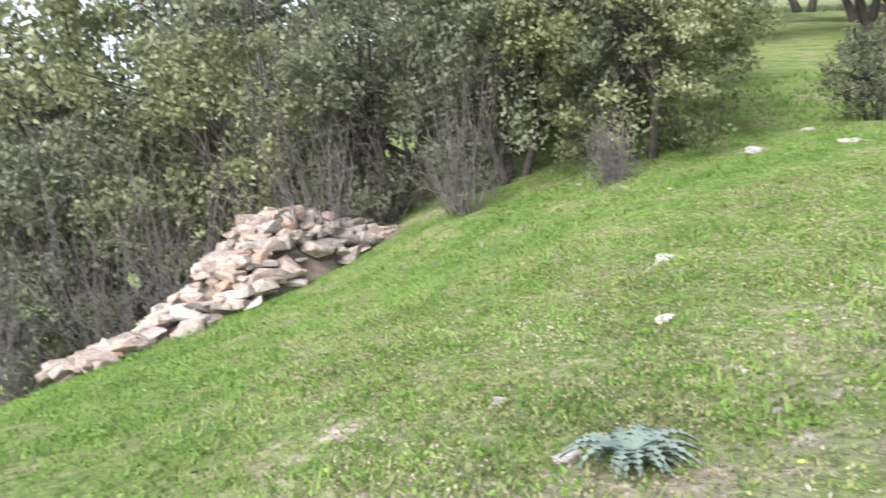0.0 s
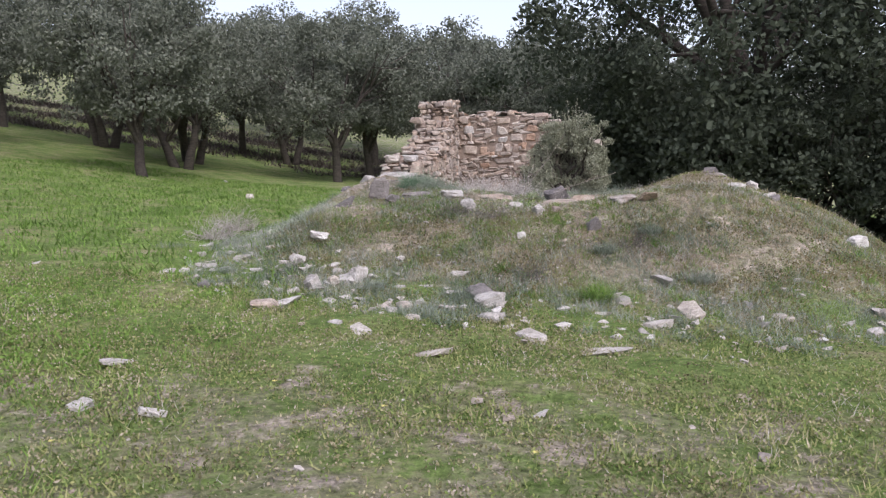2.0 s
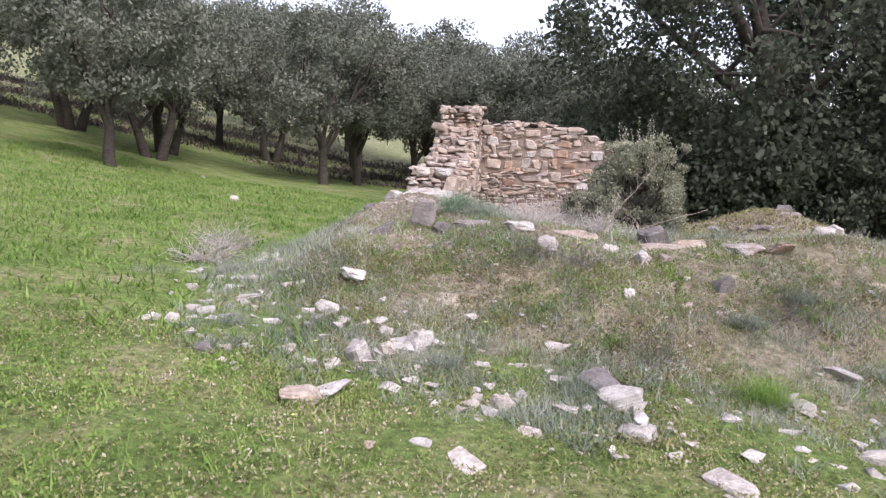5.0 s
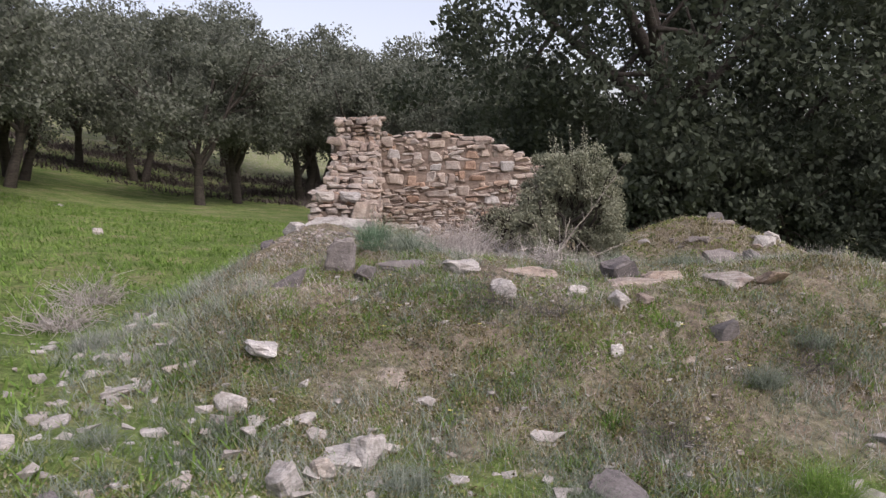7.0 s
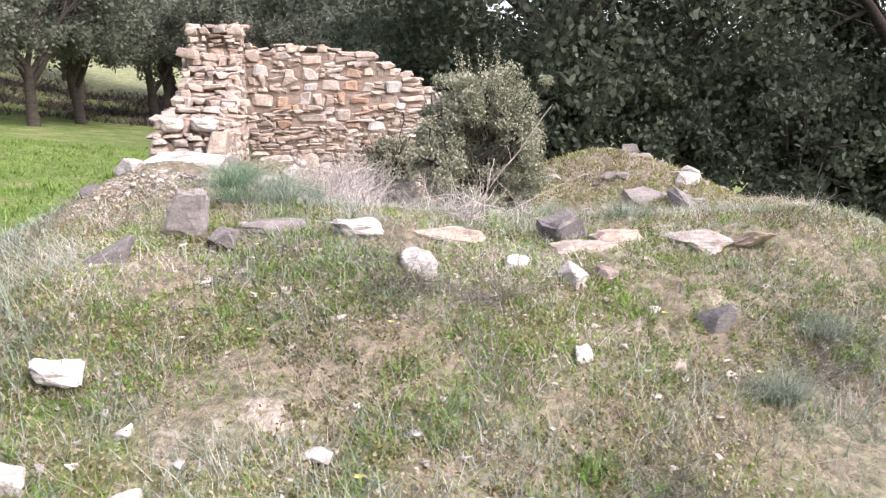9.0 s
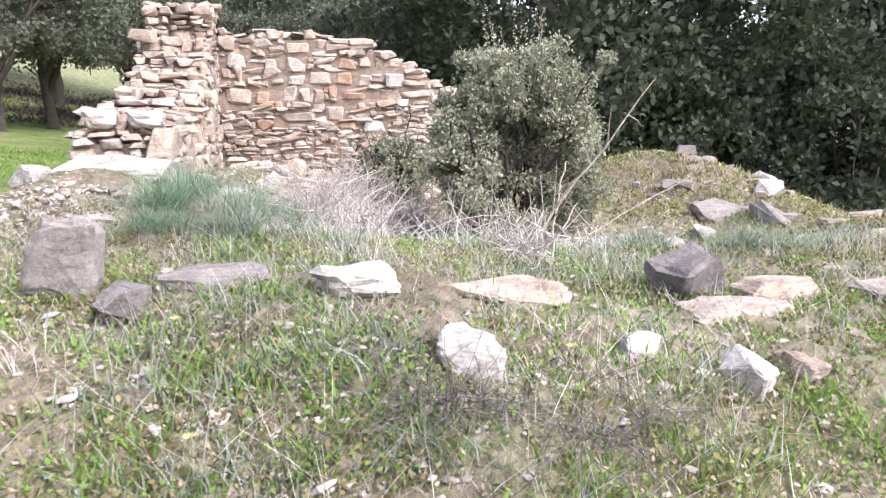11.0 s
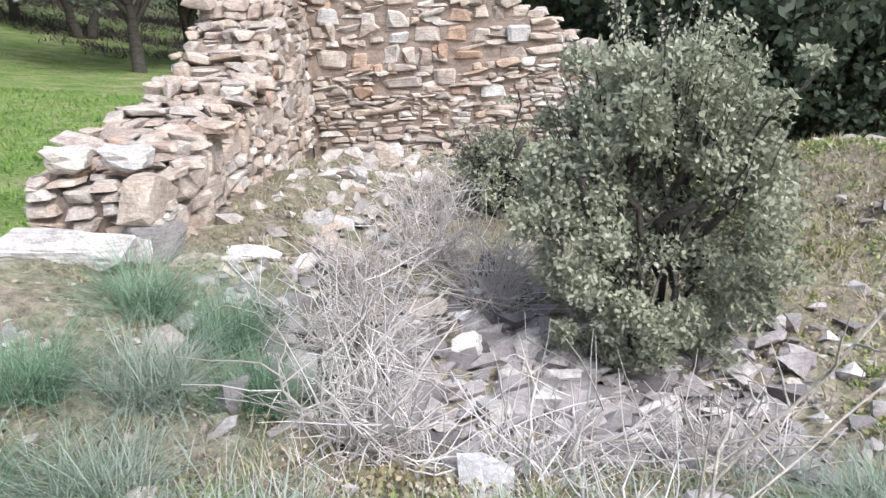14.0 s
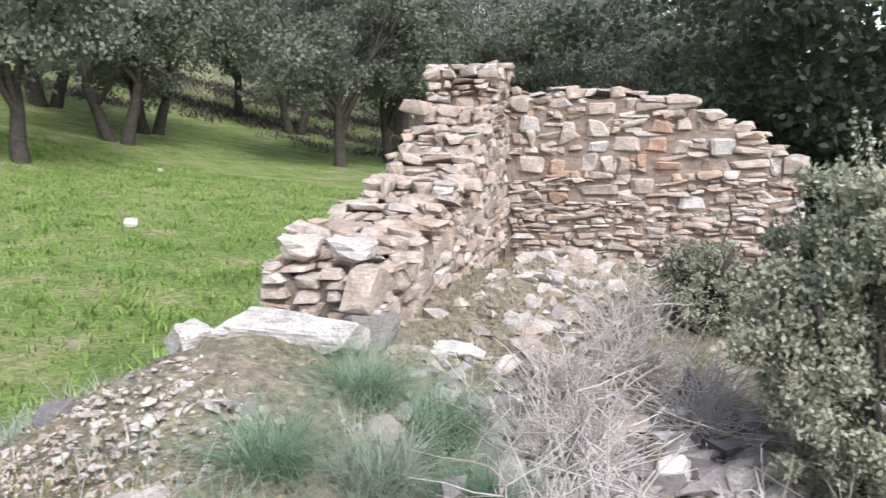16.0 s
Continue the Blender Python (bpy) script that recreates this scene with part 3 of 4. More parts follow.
def block(name, x0, x1, y0, y1, z0, tops, axis, mat):
    """A solid wall core whose top follows a profile along one axis."""
    n = 40
    bm = bmesh.new()
    us = np.linspace(x0 if axis == 0 else y0, x1 if axis == 0 else y1, n)
    loop = [(u, z0) for u in us] + [(u, tops(u) - 0.07) for u in us[::-1]]
    a, b = (y0, y1) if axis == 0 else (x0, x1)
    va = [bm.verts.new((u, a, z) if axis == 0 else (a, u, z)) for u, z in loop]
    vb = [bm.verts.new((u, b, z) if axis == 0 else (b, u, z)) for u, z in loop]
    k = len(loop)
    for i in range(k):
        bm.faces.new((va[i], va[(i + 1) % k], vb[(i + 1) % k], vb[i]))
    for i in range(n - 1):
        bm.faces.new((va[i], va[i + 1], va[k - 2 - i], va[k - 1 - i]))
        bm.faces.new((vb[i], vb[k - 1 - i], vb[k - 2 - i], vb[i + 1]))
    bmesh.ops.recalc_face_normals(bm, faces=bm.faces[:])
    me = bpy.data.meshes.new(name)
    bm.to_mesh(me)
    bm.free()
    me.materials.append(mat)
    return new(name, me)


def lay(rng, wall, x, y, z, sx, sy, sz, tilt=3):
    o = new("stone", rng.choice(STONES))
    o.parent = wall
    o.location = (x, y, z)
    flip = 3.14159 * int(rng.integers(0, 2))
    o.rotation_euler = (radians(rng.normal() * tilt) + flip, radians(rng.normal() * tilt), radians(rng.normal() * tilt * 1.3) + 3.14159 * int(rng.integers(0, 2)))
    o.scale = (sx, sy, sz)
    return o


def face(rng, wall, u0, u1, z0, top, put, lmin=0.08, lmax=0.36, taken=()):
    """Lays rough courses of stones over a face; put(u, z, length, height) places one."""
    z = z0
    while z < 2.6:
        h = float(rng.choice([0.045, 0.065, 0.09, 0.12, 0.16, 0.20], p=[0.18, 0.2, 0.22, 0.18, 0.13, 0.09]))
        u = u0 + rng.uniform(-0.05, 0.03)
        while u < u1 - 0.03:
            l = min(rng.uniform(lmin, lmax) * (0.75 + 1.2 * h), u1 - u + 0.03)
            mid = u + l / 2
            clash = any(abs(mid - bu) < (bw + l * 0.5) / 2 and abs(z + h / 2 - bz) < (bh + h * 0.5) / 2 for bu, bz, bw, bh, _ in taken)
            if z + h * 0.5 < top(mid) and not clash:
                if h > 0.08 and rng.random() < 0.4:
                    k = rng.uniform(0.3, 0.7)
                    put(mid, z + h * k / 2, l * 1.06, h * k * 1.1)
                    put(mid + 0.01, z + h * (1 + k) / 2, l * 1.04, h * (1 - k) * 1.1)
                else:
                    put(mid, z + h / 2 + 0.02 * math.sin(mid * 4 + z * 3), l * 1.07, h * rng.uniform(1.0, 1.2))
            u += l
        z += h * 0.97


def ruin():
    rng = np.random.default_rng(42)
    north = tagged(block("wall_north", 0.22, 3.38, 19.375, 19.95, -0.6, north_top, 0, EARTH), "ruined dry-stone back wall of tan and rust stones", "wall", kind="structure")
    # large face stones, then the small courses round them
    big = ((0.50, 1.84, 0.27, 0.20, PALE_STONE), (0.50, 1.38, 0.36, 0.22, WALL_STONE), (0.83, 1.38, 0.20, 0.18, WALL_STONE), (1.60, 1.63, 0.31, 0.20, WALL_STONE), (1.93, 1.62, 0.25, 0.19, RUST_STONE),
           (2.19, 1.60, 0.20, 0.17, WALL_STONE), (2.62, 1.60, 0.30, 0.20, PALE_STONE), (2.34, 0.97, 0.32, 0.20, PALE_STONE), (1.78, 1.16, 0.28, 0.18, WALL_STONE), (1.28, 1.60, 0.24, 0.12, PALE_STONE),
           (1.30, 2.02, 0.36, 0.14, WALL_STONE), (2.05, 1.38, 0.36, 0.10, RUST_STONE), (1.28, 1.10, 0.44, 0.12, WALL_STONE), (0.95, 1.80, 0.18, 0.16, WALL_STONE), (2.90, 1.40, 0.40, 0.11, WALL_STONE))
    for k, (u, z, w, h, mat) in enumerate(big):
        o = lay(rng, north, u, 19.43, z, w * 1.16, 0.25, h * 1.16, 6)
        o.data = block_mesh("stone", 150 + k, mat, 0.13)
    face(rng, north, 0.30, 3.48, 0.15, north_top, lambda u, z, l, h: lay(rng, north, u, 19.44 - 0.025 * rng.random(), z, l * 1.08, 0.24, h * 1.1, 6), taken=big)
    # the stones behind, which close the joints
    face(rng, north, 0.33, 3.45, 0.75, lambda u: north_top(u) - 0.05, lambda u, z, l, h: lay(rng, north, u, 19.475, z, l * 1.1, 0.24, h * 1.15, 5), 0.12, 0.40, big)
    for i in range(16):
        u = 0.35 + i * 0.195
        lay(rng, north, u, 19.66, north_top(u) + 0.01, rng.uniform(0.2, 0.34), 0.4, rng.uniform(0.05, 0.09), 6)
    west = tagged(block("wall_west", -0.42, 0.20, 14.15, 19.9, -0.3, wall_top, 1, EARTH), "ruined dry-stone side wall stepping up to a corner pier", "wall", kind="structure")
    # inner face
    face(rng, west, 14.0, 19.42, 0.45, wall_top, lambda u, z, l, h: lay(rng, west, 0.155 + 0.025 * rng.random(), u, z, 0.22, l * 1.08, h * 1.1, 6))
    # south end and the risers of the steps
    steps = [14.12, 14.5, 15.2, 16.1, 16.7, 17.2, 17.75, 18.3]
    low = 0.65
    for y in steps:
        hi = wall_top(y + 0.02)
        face(rng, west, -0.46, 0.25, low, lambda u, hi=hi: hi, lambda u, z, l, h, y=y: lay(rng, west, u, y + 0.08 - 0.03 * rng.random(), z, l, 0.26, h), 0.09, 0.3)
        low = hi - 0.04
    # treads
    for a, b in zip(steps, steps[1:] + [19.7]):
        z = wall_top(a + 0.02)
        y = a + 0.1
        while y < b:
            d = rng.uniform(0.13, 0.22)
            x = -0.5
            while x < 0.18:
                l = rng.uniform(0.11, 0.3)
                lay(rng, west, x + l / 2, y + d / 2, z - 0.03 + 0.05 * rng.random(), l * 1.1, d * 1.15, rng.uniform(0.05, 0.1), 8)
                x += l
            y += d
    # outer edge stones that hang over the meadow side
    for i in range(60):
        y = rng.uniform(14.1, 19.6)
        lay(rng, west, -0.42, y, rng.uniform(0.5, wall_top(y) - 0.05), 0.2, rng.uniform(0.15, 0.35), rng.uniform(0.05, 0.12))
    lay(rng, west, -0.40, 17.6, 2.05, 0.3, 0.25, 0.14, 8)


ruin()

# ---- stones that lie about ----
ROCKS = {"pale": [rock_mesh("stone", 200 + i, PALE_STONE, 1, 17, True) for i in range(6)],
         "grey": [rock_mesh("stone", 220 + i, GREY_STONE, 1, 15, True) for i in range(4)],
         "block": [block_mesh("stone", 260 + i, PALE_STONE, 0.2, 0.12, True) for i in range(4)],
         "slate": [block_mesh("stone", 270 + i, GREY_STONE, 0.2, 0.08, True) for i in range(4)],
         "tan": [rock_mesh("stone", 240 + i, WALL_STONE, 1, 16, True) for i in range(4)]}
srng = np.random.default_rng(77)


def stone(kind, x, y, sx, sy, sz, label="", lift=0.0, rz=None, tilt=8, group="loose stones on the mound", z=None, rx=None, ry=None):
    """One loose stone, bedded a little into the ground."""
    o = new("stone", ROCKS[kind][int(srng.integers(0, len(ROCKS[kind])))])
    g = float(height(np.float64(x), np.float64(y))) if z is None else z
    o.location = (x, y, g + sz * 0.14 + lift)
    o.rotation_euler = (radians(srng.normal() * tilt if rx is None else rx), radians(srng.normal() * tilt if ry is None else ry), srng.uniform(0, 6.28) if rz is None else radians(rz))
    o.scale = (sx * 0.86, sy * 0.86, sz * 0.8)
    return tagged(o, label or {"pale": "pale weathered limestone lying in the grass", "grey": "dark grey slate stone lying on the mound", "tan": "tan rough stone lying on the mound",
                             "block": "pale squared stone lying among the rubble", "slate": "dark split slate stone on the mound"}[kind], "stone", group)


stone("block", -0.25, 9.85, 0.34, 0.28, 0.15, "flat white stone perched on the mound's slope", 0.03, 10, 4)
for x, y, sx, sy, sz in ((0.10, 8.42, 0.24, 0.2, 0.26), (0.27, 8.58, 0.24, 0.2, 0.22), (0.5, 8.72, 0.26, 0.2, 0.3)):
    stone("block", x, y, sx, sy, sz, "upright pale block in a row at the mound's foot")
stone("slate", 0.17, 11.25, 0.40, 0.26, 0.56, "tall dark slate block standing on edge on the mound", 0.08, 5, 2, rx=6, ry=8)
stone("grey", 0.40, 11.1, 0.36, 0.24, 0.16)
stone("slate", 2.52, 11.15, 0.40, 0.34, 0.38, "big dark grey block with a pale top on the mound's crest", 0.0, 20, 2, rx=12, ry=-10)
stone("block", 1.18, 11.05, 0.46, 0.30, 0.17, "pale flat slab on the mound's crest", 0.02, 15, 3)
stone("tan", 1.72, 11.0, 0.50, 0.34, 0.16, "flat pinkish-grey slab lying on the mound's crest", 0.0, -20, 4)
stone("grey", 0.66, 11.25, 0.5, 0.22, 0.12, "flat grey slab half sunk in the mound's crest", 0.0, -10, 4)
stone("tan", 2.82, 10.98, 0.36, 0.28, 0.16)
stone("pale", 2.02, 10.55, 0.22, 0.14, 0.12)
stone("pale", 1.44, 10.52, 0.27, 0.22, 0.2)
stone("pale", 2.28, 10.36, 0.22, 0.2, 0.16)
stone("tan", 2.55, 10.82, 0.5, 0.28, 0.1, "flat tan ledge stone in the mound's crest", 0, 5, 3)
for kind, x, y, sx, sy, sz in (("grey", -0.2, 10.9, 0.3, 0.24, 0.24), ("grey", -0.7, 12.8, 0.2, 0.16, 0.14), ("tan", 3.3, 10.85, 0.6, 0.35, 0.12),
                               ("tan", 3.6, 10.75, 0.5, 0.3, 0.12), ("pale", 4.85, 12.6, 0.75, 0.35, 0.12), ("pale", 5.2, 12.4, 0.2, 0.2, 0.16), ("pale", 5.3, 12.0, 0.2, 0.2, 0.14), ("grey", 5.2, 11.6, 0.6, 0.3, 0.12),
                               ("grey", 2.9, 9.9, 0.22, 0.18, 0.3), ("tan", 2.5, 10.4, 0.2, 0.16, 0.12), ("pale", 2.11, 9.75, 0.14, 0.12, 0.12), ("pale", 0.4, 8.72, 0.34, 0.24, 0.14),
                               ("pale", -0.33, 9.3, 0.28, 0.2, 0.16), ("pale", -0.2, 9.0, 0.16, 0.14, 0.12), ("pale", 1.87, 8.15, 0.34, 0.26, 0.22), ("grey", 1.8, 8.35, 0.5, 0.3, 0.22),
                               ("pale", 1.92, 7.7, 0.22, 0.18, 0.12), ("pale", 2.32, 7.05, 0.34, 0.2, 0.09), ("pale", 1.64, 6.32, 0.32, 0.2, 0.06), ("pale", 3.7, 8.25, 0.26, 0.34, 0.22),
                               ("pale", 3.35, 7.85, 0.3, 0.2, 0.12), ("pale", -0.33, 5.65, 0.3, 0.18, 0.06), ("pale", 2.87, 6.78, 0.46, 0.22, 0.05), ("pale", 3.5, 8.95, 0.42, 0.2, 0.1),
                               ("pale", -2.5, 11.7, 0.18, 0.14, 0.14), ("pale", -1.3, 9.15, 0.28, 0.18, 0.1), ("pale", -1.42, 8.8, 0.26, 0.14, 0.07), ("pale", -1.55, 8.7, 0.2, 0.12, 0.07),
                               ("pale", -1.1, 9.7, 0.4, 0.2, 0.08), ("grey", -0.9, 8.1, 0.22, 0.16, 0.1), ("pale", 0.13, 7.65, 0.34, 0.22, 0.12), ("tan", -0.02, 7.45, 0.3, 0.2, 0.12),
                               ("pale", 0.97, 6.85, 0.28, 0.18, 0.06), ("pale", 0.75, 7.0, 0.16, 0.12, 0.08), ("pale", 1.14, 7.85, 0.18, 0.16, 0.14), ("pale", 1.3, 7.4, 0.16, 0.14, 0.1),
                               ("pale", -2.92, 8.43, 0.24, 0.14, 0.06), ("pale", -0.1, 4.9, 0.16, 0.12, 0.06), ("pale", 0.35, 4.85, 0.2, 0.12, 0.05), ("pale", 5.6, 8.9, 0.24, 0.2, 0.18),
                               ("pale", 5.3, 8.4, 0.2, 0.14, 0.1), ("pale", 6.0, 10.9, 0.3, 0.24, 0.2), ("pale", 0.61, 2.82, 0.24, 0.17, 0.16), ("pale", -6.5, 6.6, 0.34, 0.26, 0.14), ("pale", -2.1, 2.6, 0.16, 0.12, 0.06),
                               ("pale", -3.4, 3.4, 0.3, 0.2, 0.05), ("pale", -0.9, 1.4, 0.14, 0.1, 0.05), ("pale", -6.0, 7.6, 0.4, 0.2, 0.05), ("pale", -3.45, 7.1, 0.5, 0.2, 0.05), ("pale", -3.2, 7.3, 0.24, 0.2, 0.06), ("pale", -3.8, 7.0, 0.2, 0.16, 0.06), ("pale", -1.35, 4.2, 0.3, 0.14, 0.05), ("pale", -7.2, 8.0, 0.26, 0.2, 0.06),
                               ("pale", 2.42, 5.2, 0.14, 0.1, 0.05), ("pale", -5.4, 20.4, 0.3, 0.24, 0.22), ("pale", -9.0, 27.0, 0.3, 0.24, 0.12)):
    stone(kind, x, y, sx, sy, sz)

# stones on and before the west wall
stone("block", -0.26, 14.27, 0.36, 0.30, 0.22, "white block set on the broken end of the side wall", 0, 5, 3, "blocks on the wall", 1.26)
stone("block", 0.04, 14.27, 0.40, 0.32, 0.20, "white block set on the broken end of the side wall", 0, -5, 3, "blocks on the wall", 1.26)
stone("pale", -0.12, 13.77, 0.92, 0.38, 0.30, "long pale slab lying before the broken wall end", 0.0, -8, 2)
stone("pale", -0.55, 13.56, 0.40, 0.32, 0.24, "", 0.03)
stone("grey", 0.22, 14.0, 0.36, 0.3, 0.24, "", 0.05)
stone("tan", 0.14, 12.25, 0.55, 0.42, 0.10, "flat pinkish bedrock showing through the gravel", -0.03, 40, 0, rx=-6, ry=4)
# rubble in the hollow
for kind, x, y, sx, sy, sz in (("pale", 1.74, 13.84, 0.2, 0.18, 0.22), ("pale", 2.04, 13.9, 0.18, 0.16, 0.2), ("grey", 2.2, 13.6, 0.36, 0.2, 0.14), ("grey", 2.62, 13.72, 0.26, 0.16, 0.12),
                               ("pale", 1.82, 13.16, 0.2, 0.16, 0.2), ("block", 0.98, 16.6, 0.3, 0.2, 0.34), ("tan", 1.15, 17.7, 0.26, 0.26, 0.34), ("pale", 1.2, 18.2, 0.26, 0.2, 0.22), ("tan", 1.0, 18.5, 0.55, 0.3, 0.12),
                               ("pale", 0.85, 15.1, 0.26, 0.22, 0.16), ("pale", 0.62, 14.3, 0.34, 0.16, 0.1), ("pale", 1.28, 15.3, 0.2, 0.18, 0.14), ("pale", 1.0, 15.3, 0.2, 0.14, 0.1), ("tan", 0.95, 14.6, 0.4, 0.3, 0.16),
                               ("grey", 1.95, 15.0, 0.16, 0.16, 0.36), ("grey", 2.4, 13.25, 0.3, 0.2, 0.12), ("tan", 1.5, 14.3, 0.34, 0.22, 0.12), ("pale", 3.25, 13.6, 0.12, 0.1, 0.12), ("pale", 0.5, 19.0, 0.12, 0.12, 0.4),
                               ("pale", 4.5, 14.4, 0.3, 0.24, 0.2), ("grey", 4.85, 14.7, 0.6, 0.35, 0.16), ("grey", 5.2, 14.3, 0.6, 0.4, 0.2), ("pale", 4.16, 14.2, 0.3, 0.2, 0.14), ("pale", 5.5, 14.9, 0.35, 0.3, 0.24),
                               ("pale", 5.9, 15.6, 0.4, 0.3, 0.24), ("grey", 5.3, 16.2, 0.35, 0.3, 0.24), ("pale", 5.6, 16.6, 0.3, 0.22, 0.22), ("pale", 4.9, 18.2, 0.34, 0.26, 0.26), ("pale", 4.2, 16.0, 0.2, 0.16, 0.1), ("tan", 6.4, 14.8, 0.5, 0.4, 0.24)):
    stone(kind, x, y, sx, sy, sz, group="rubble in the ruin", tilt=14)


def rubble(name, seed, places, lo, hi, label, mat=RUBBLE):
    """Small stones past counting, in one mesh."""
    g = np.random.default_rng(seed)
    src = [rock_mesh("pebble", seed + k, mat, 0.7, 10) for k in range(6)]
    shapes = []
    for me in src:
        me.calc_loop_triangles()
        shapes.append((np.array([v.co[:] for v in me.vertices]), np.array([t.vertices[:] for t in me.loop_triangles])))
    out = []
    for x, y in places:
        v, f = shapes[int(g.integers(0, 6))]
        s = lo + (hi - lo) * g.random() ** 2.5
        a = g.uniform(0, 6.28)
        r = np.array([[np.cos(a), -np.sin(a), 0], [np.sin(a), np.cos(a), 0], [0, 0, 1]])
        w = (v * np.array([s, s * g.uniform(.55, 1), s * g.uniform(.45, .9)])) @ r.T
        out.append((w + [x, y, float(height(np.float64(x), np.float64(y))) + s * 0.12], f))
    me = mesh_of(name, *joined(out), mat)
    me.polygons.foreach_set("use_smooth", np.zeros(len(me.polygons), dtype=bool))
    return tagged(new(name, me), label, "rubble", kind="stuff")


g = np.random.default_rng(8)
th = g.uniform(3.35, 5.9, 620)
rr = 1 - 0.20 * g.random(620) ** 1.6 + 0.04 * g.normal(size=620)
ring = np.stack([2.6 + np.where(np.cos(th) < 0, 5.0, 6.2) * np.sign(np.cos(th)) * np.abs(np.cos(th)) ** 0.83 * rr, 13.6 - 6.1 * np.abs(np.sin(th)) ** 0.83 * rr], 1)
rubble("rubble", 300, ring, 0.03, 0.17, "scattered pale stones round the foot of the mound", RUBBLE_PALE)
rubble("rubble", 320, np.stack([g.normal(2.3, 0.75, 1100), g.normal(13.55, 0.5, 1100)], 1), 0.04, 0.24, "loose broken grey stones covering the floor of the ruin", RUBBLE_GREY)
rubble("rubble", 330, np.stack([g.uniform(0.5, 2.6, 160), g.uniform(16.2, 19.2, 160)], 1), 0.04, 0.28, "fallen stones heaped below the back wall")
rubble("rubble", 335, np.stack([g.normal(1.1, 0.35, 300), g.normal(15.3, 1.4, 300)], 1), 0.04, 0.2, "broken stones lying along the foot of the side wall")
rubble("gravel", 340, np.stack([g.normal(-0.2, 0.5, 1900), g.normal(12.6, 0.5, 1900)], 1), 0.010, 0.055, "fine pale gravel spilled before the wall end")
rubble("gravel", 350, np.stack([g.uniform(-1.5, 5.5, 1300), g.uniform(7.8, 11.6, 1300)], 1), 0.012, 0.07, "small stones strewn over the mound", RUBBLE_PALE)
rubble("rubble", 360, np.stack([g.normal(5.3, 0.6, 120), g.normal(15.0, 1.3, 120)], 1), 0.05, 0.2, "loose stones on the rim of the mound")
rubble("gravel", 355, np.stack([g.normal(1.0, 0.9, 1500), g.normal(10.55, 0.4, 1500)], 1), 0.008, 0.04, "fine reddish gravel on the mound's crest")
rubble("rubble", 370, np.stack([g.uniform(-8, 5, 150), g.uniform(0.5, 8, 150)], 1), 0.02, 0.09, "small pale stones scattered in the meadow")


def heap_top(u):
    return 0.16 + 1.05 * math.exp(-((u - 0.68) / 0.26) ** 2)


def stone_pile():
    """The tumbled heap of reddish field stones at the meadow's edge."""
    g = np.random.default_rng(91)
    heap = tagged(new("stone_heap"), "long heap of reddish field stones below the meadow's edge", "stone heap")
    # the earth that fills the heap
    us, ws = np.meshgrid(np.linspace(0, 1.06, 40), np.linspace(-1, 1, 15), indexing="ij")
    X, Y = -7.6 - 2.6 * us + ws * 0.75, -1.9 + 3.9 * us + ws * 0.5
    Z = height(X, Y) + np.vectorize(heap_top)(us) * (1 - ws ** 2) * 0.78 - 0.08 + 0.04 * g.normal(size=us.shape)
    i, j = np.meshgrid(np.arange(39), np.arange(14), indexing="ij")
    f = np.stack([i * 15 + j, (i + 1) * 15 + j, (i + 1) * 15 + j + 1, i * 15 + j + 1], -1).reshape(-1, 4)
    part("earth", mesh_of("earth", np.stack([X, Y, Z], -1).reshape(-1, 3), f, EARTH), heap, "reddish earth between the stones")
    for i in range(290):
        u = g.random() ** 0.8
        w = g.uniform(-0.5, 1.0)
        x, y = -7.6 - 2.6 * u + w * 0.75, -1.9 + 3.9 * u + w * 0.5
        z = float(height(np.float64(x), np.float64(y))) + heap_top(u) * (1 - w * w) * 0.85 + 0.02 + 0.05 * g.random()
        s = g.uniform(0.2, 0.48)
        o = new("stone", g.choice(HEAP_STONES))
        o.parent = heap
        o.location, o.scale = (x, y, z), (s, s * g.uniform(0.5, 0.9), s * g.uniform(0.25, 0.5))
        o.rotation_euler = (g.normal() * 0.2, g.normal() * 0.2, g.uniform(0, 6.28))


stone_pile()


# ---- grass and herbs ----
def turf(name, seed, n, box, length, width, mat, label, keep=None, lean=0.7, droop=0.7, seg=2, clump=5, spread=0.05):
    g = np.random.default_rng(seed)
    c = np.stack([g.uniform(box[0], box[1], n // clump), g.uniform(box[2], box[3], n // clump)], 1)
    if keep is not None:
        c = c[g.random(len(c)) < keep(c[:, 0], c[:, 1])]
    p = np.repeat(c, clump, 0) + g.normal(size=(len(c) * clump, 2)) * spread
    p = p[~((p[:, 0] > -0.5) & (p[:, 0] < 0.33) & (p[:, 1] > 13.95) & (p[:, 1] < 20))]
    roots = np.stack([p[:, 0], p[:, 1], height(p[:, 0], p[:, 1]) - 0.01], 1)
    size = np.repeat(g.uniform(0.6, 1.3, len(roots) // clump + 1), clump)[:len(roots)]
    v, f = blades(g, roots, length * size, width, lean, droop, seg)
    return tagged(new(name, mesh_of(name, v, f, mat)), label, "grass", kind="stuff")


def off(x, y):
    return 1 - np.clip(mound(x, y) * 3, 0, 1)


def patch(x, y):
    return 0.25 + 0.75 * (np.sin(x * 1.3 + np.sin(y * 0.9) * 2) * np.sin(y * 1.1 + x * 0.4) > -0.2)


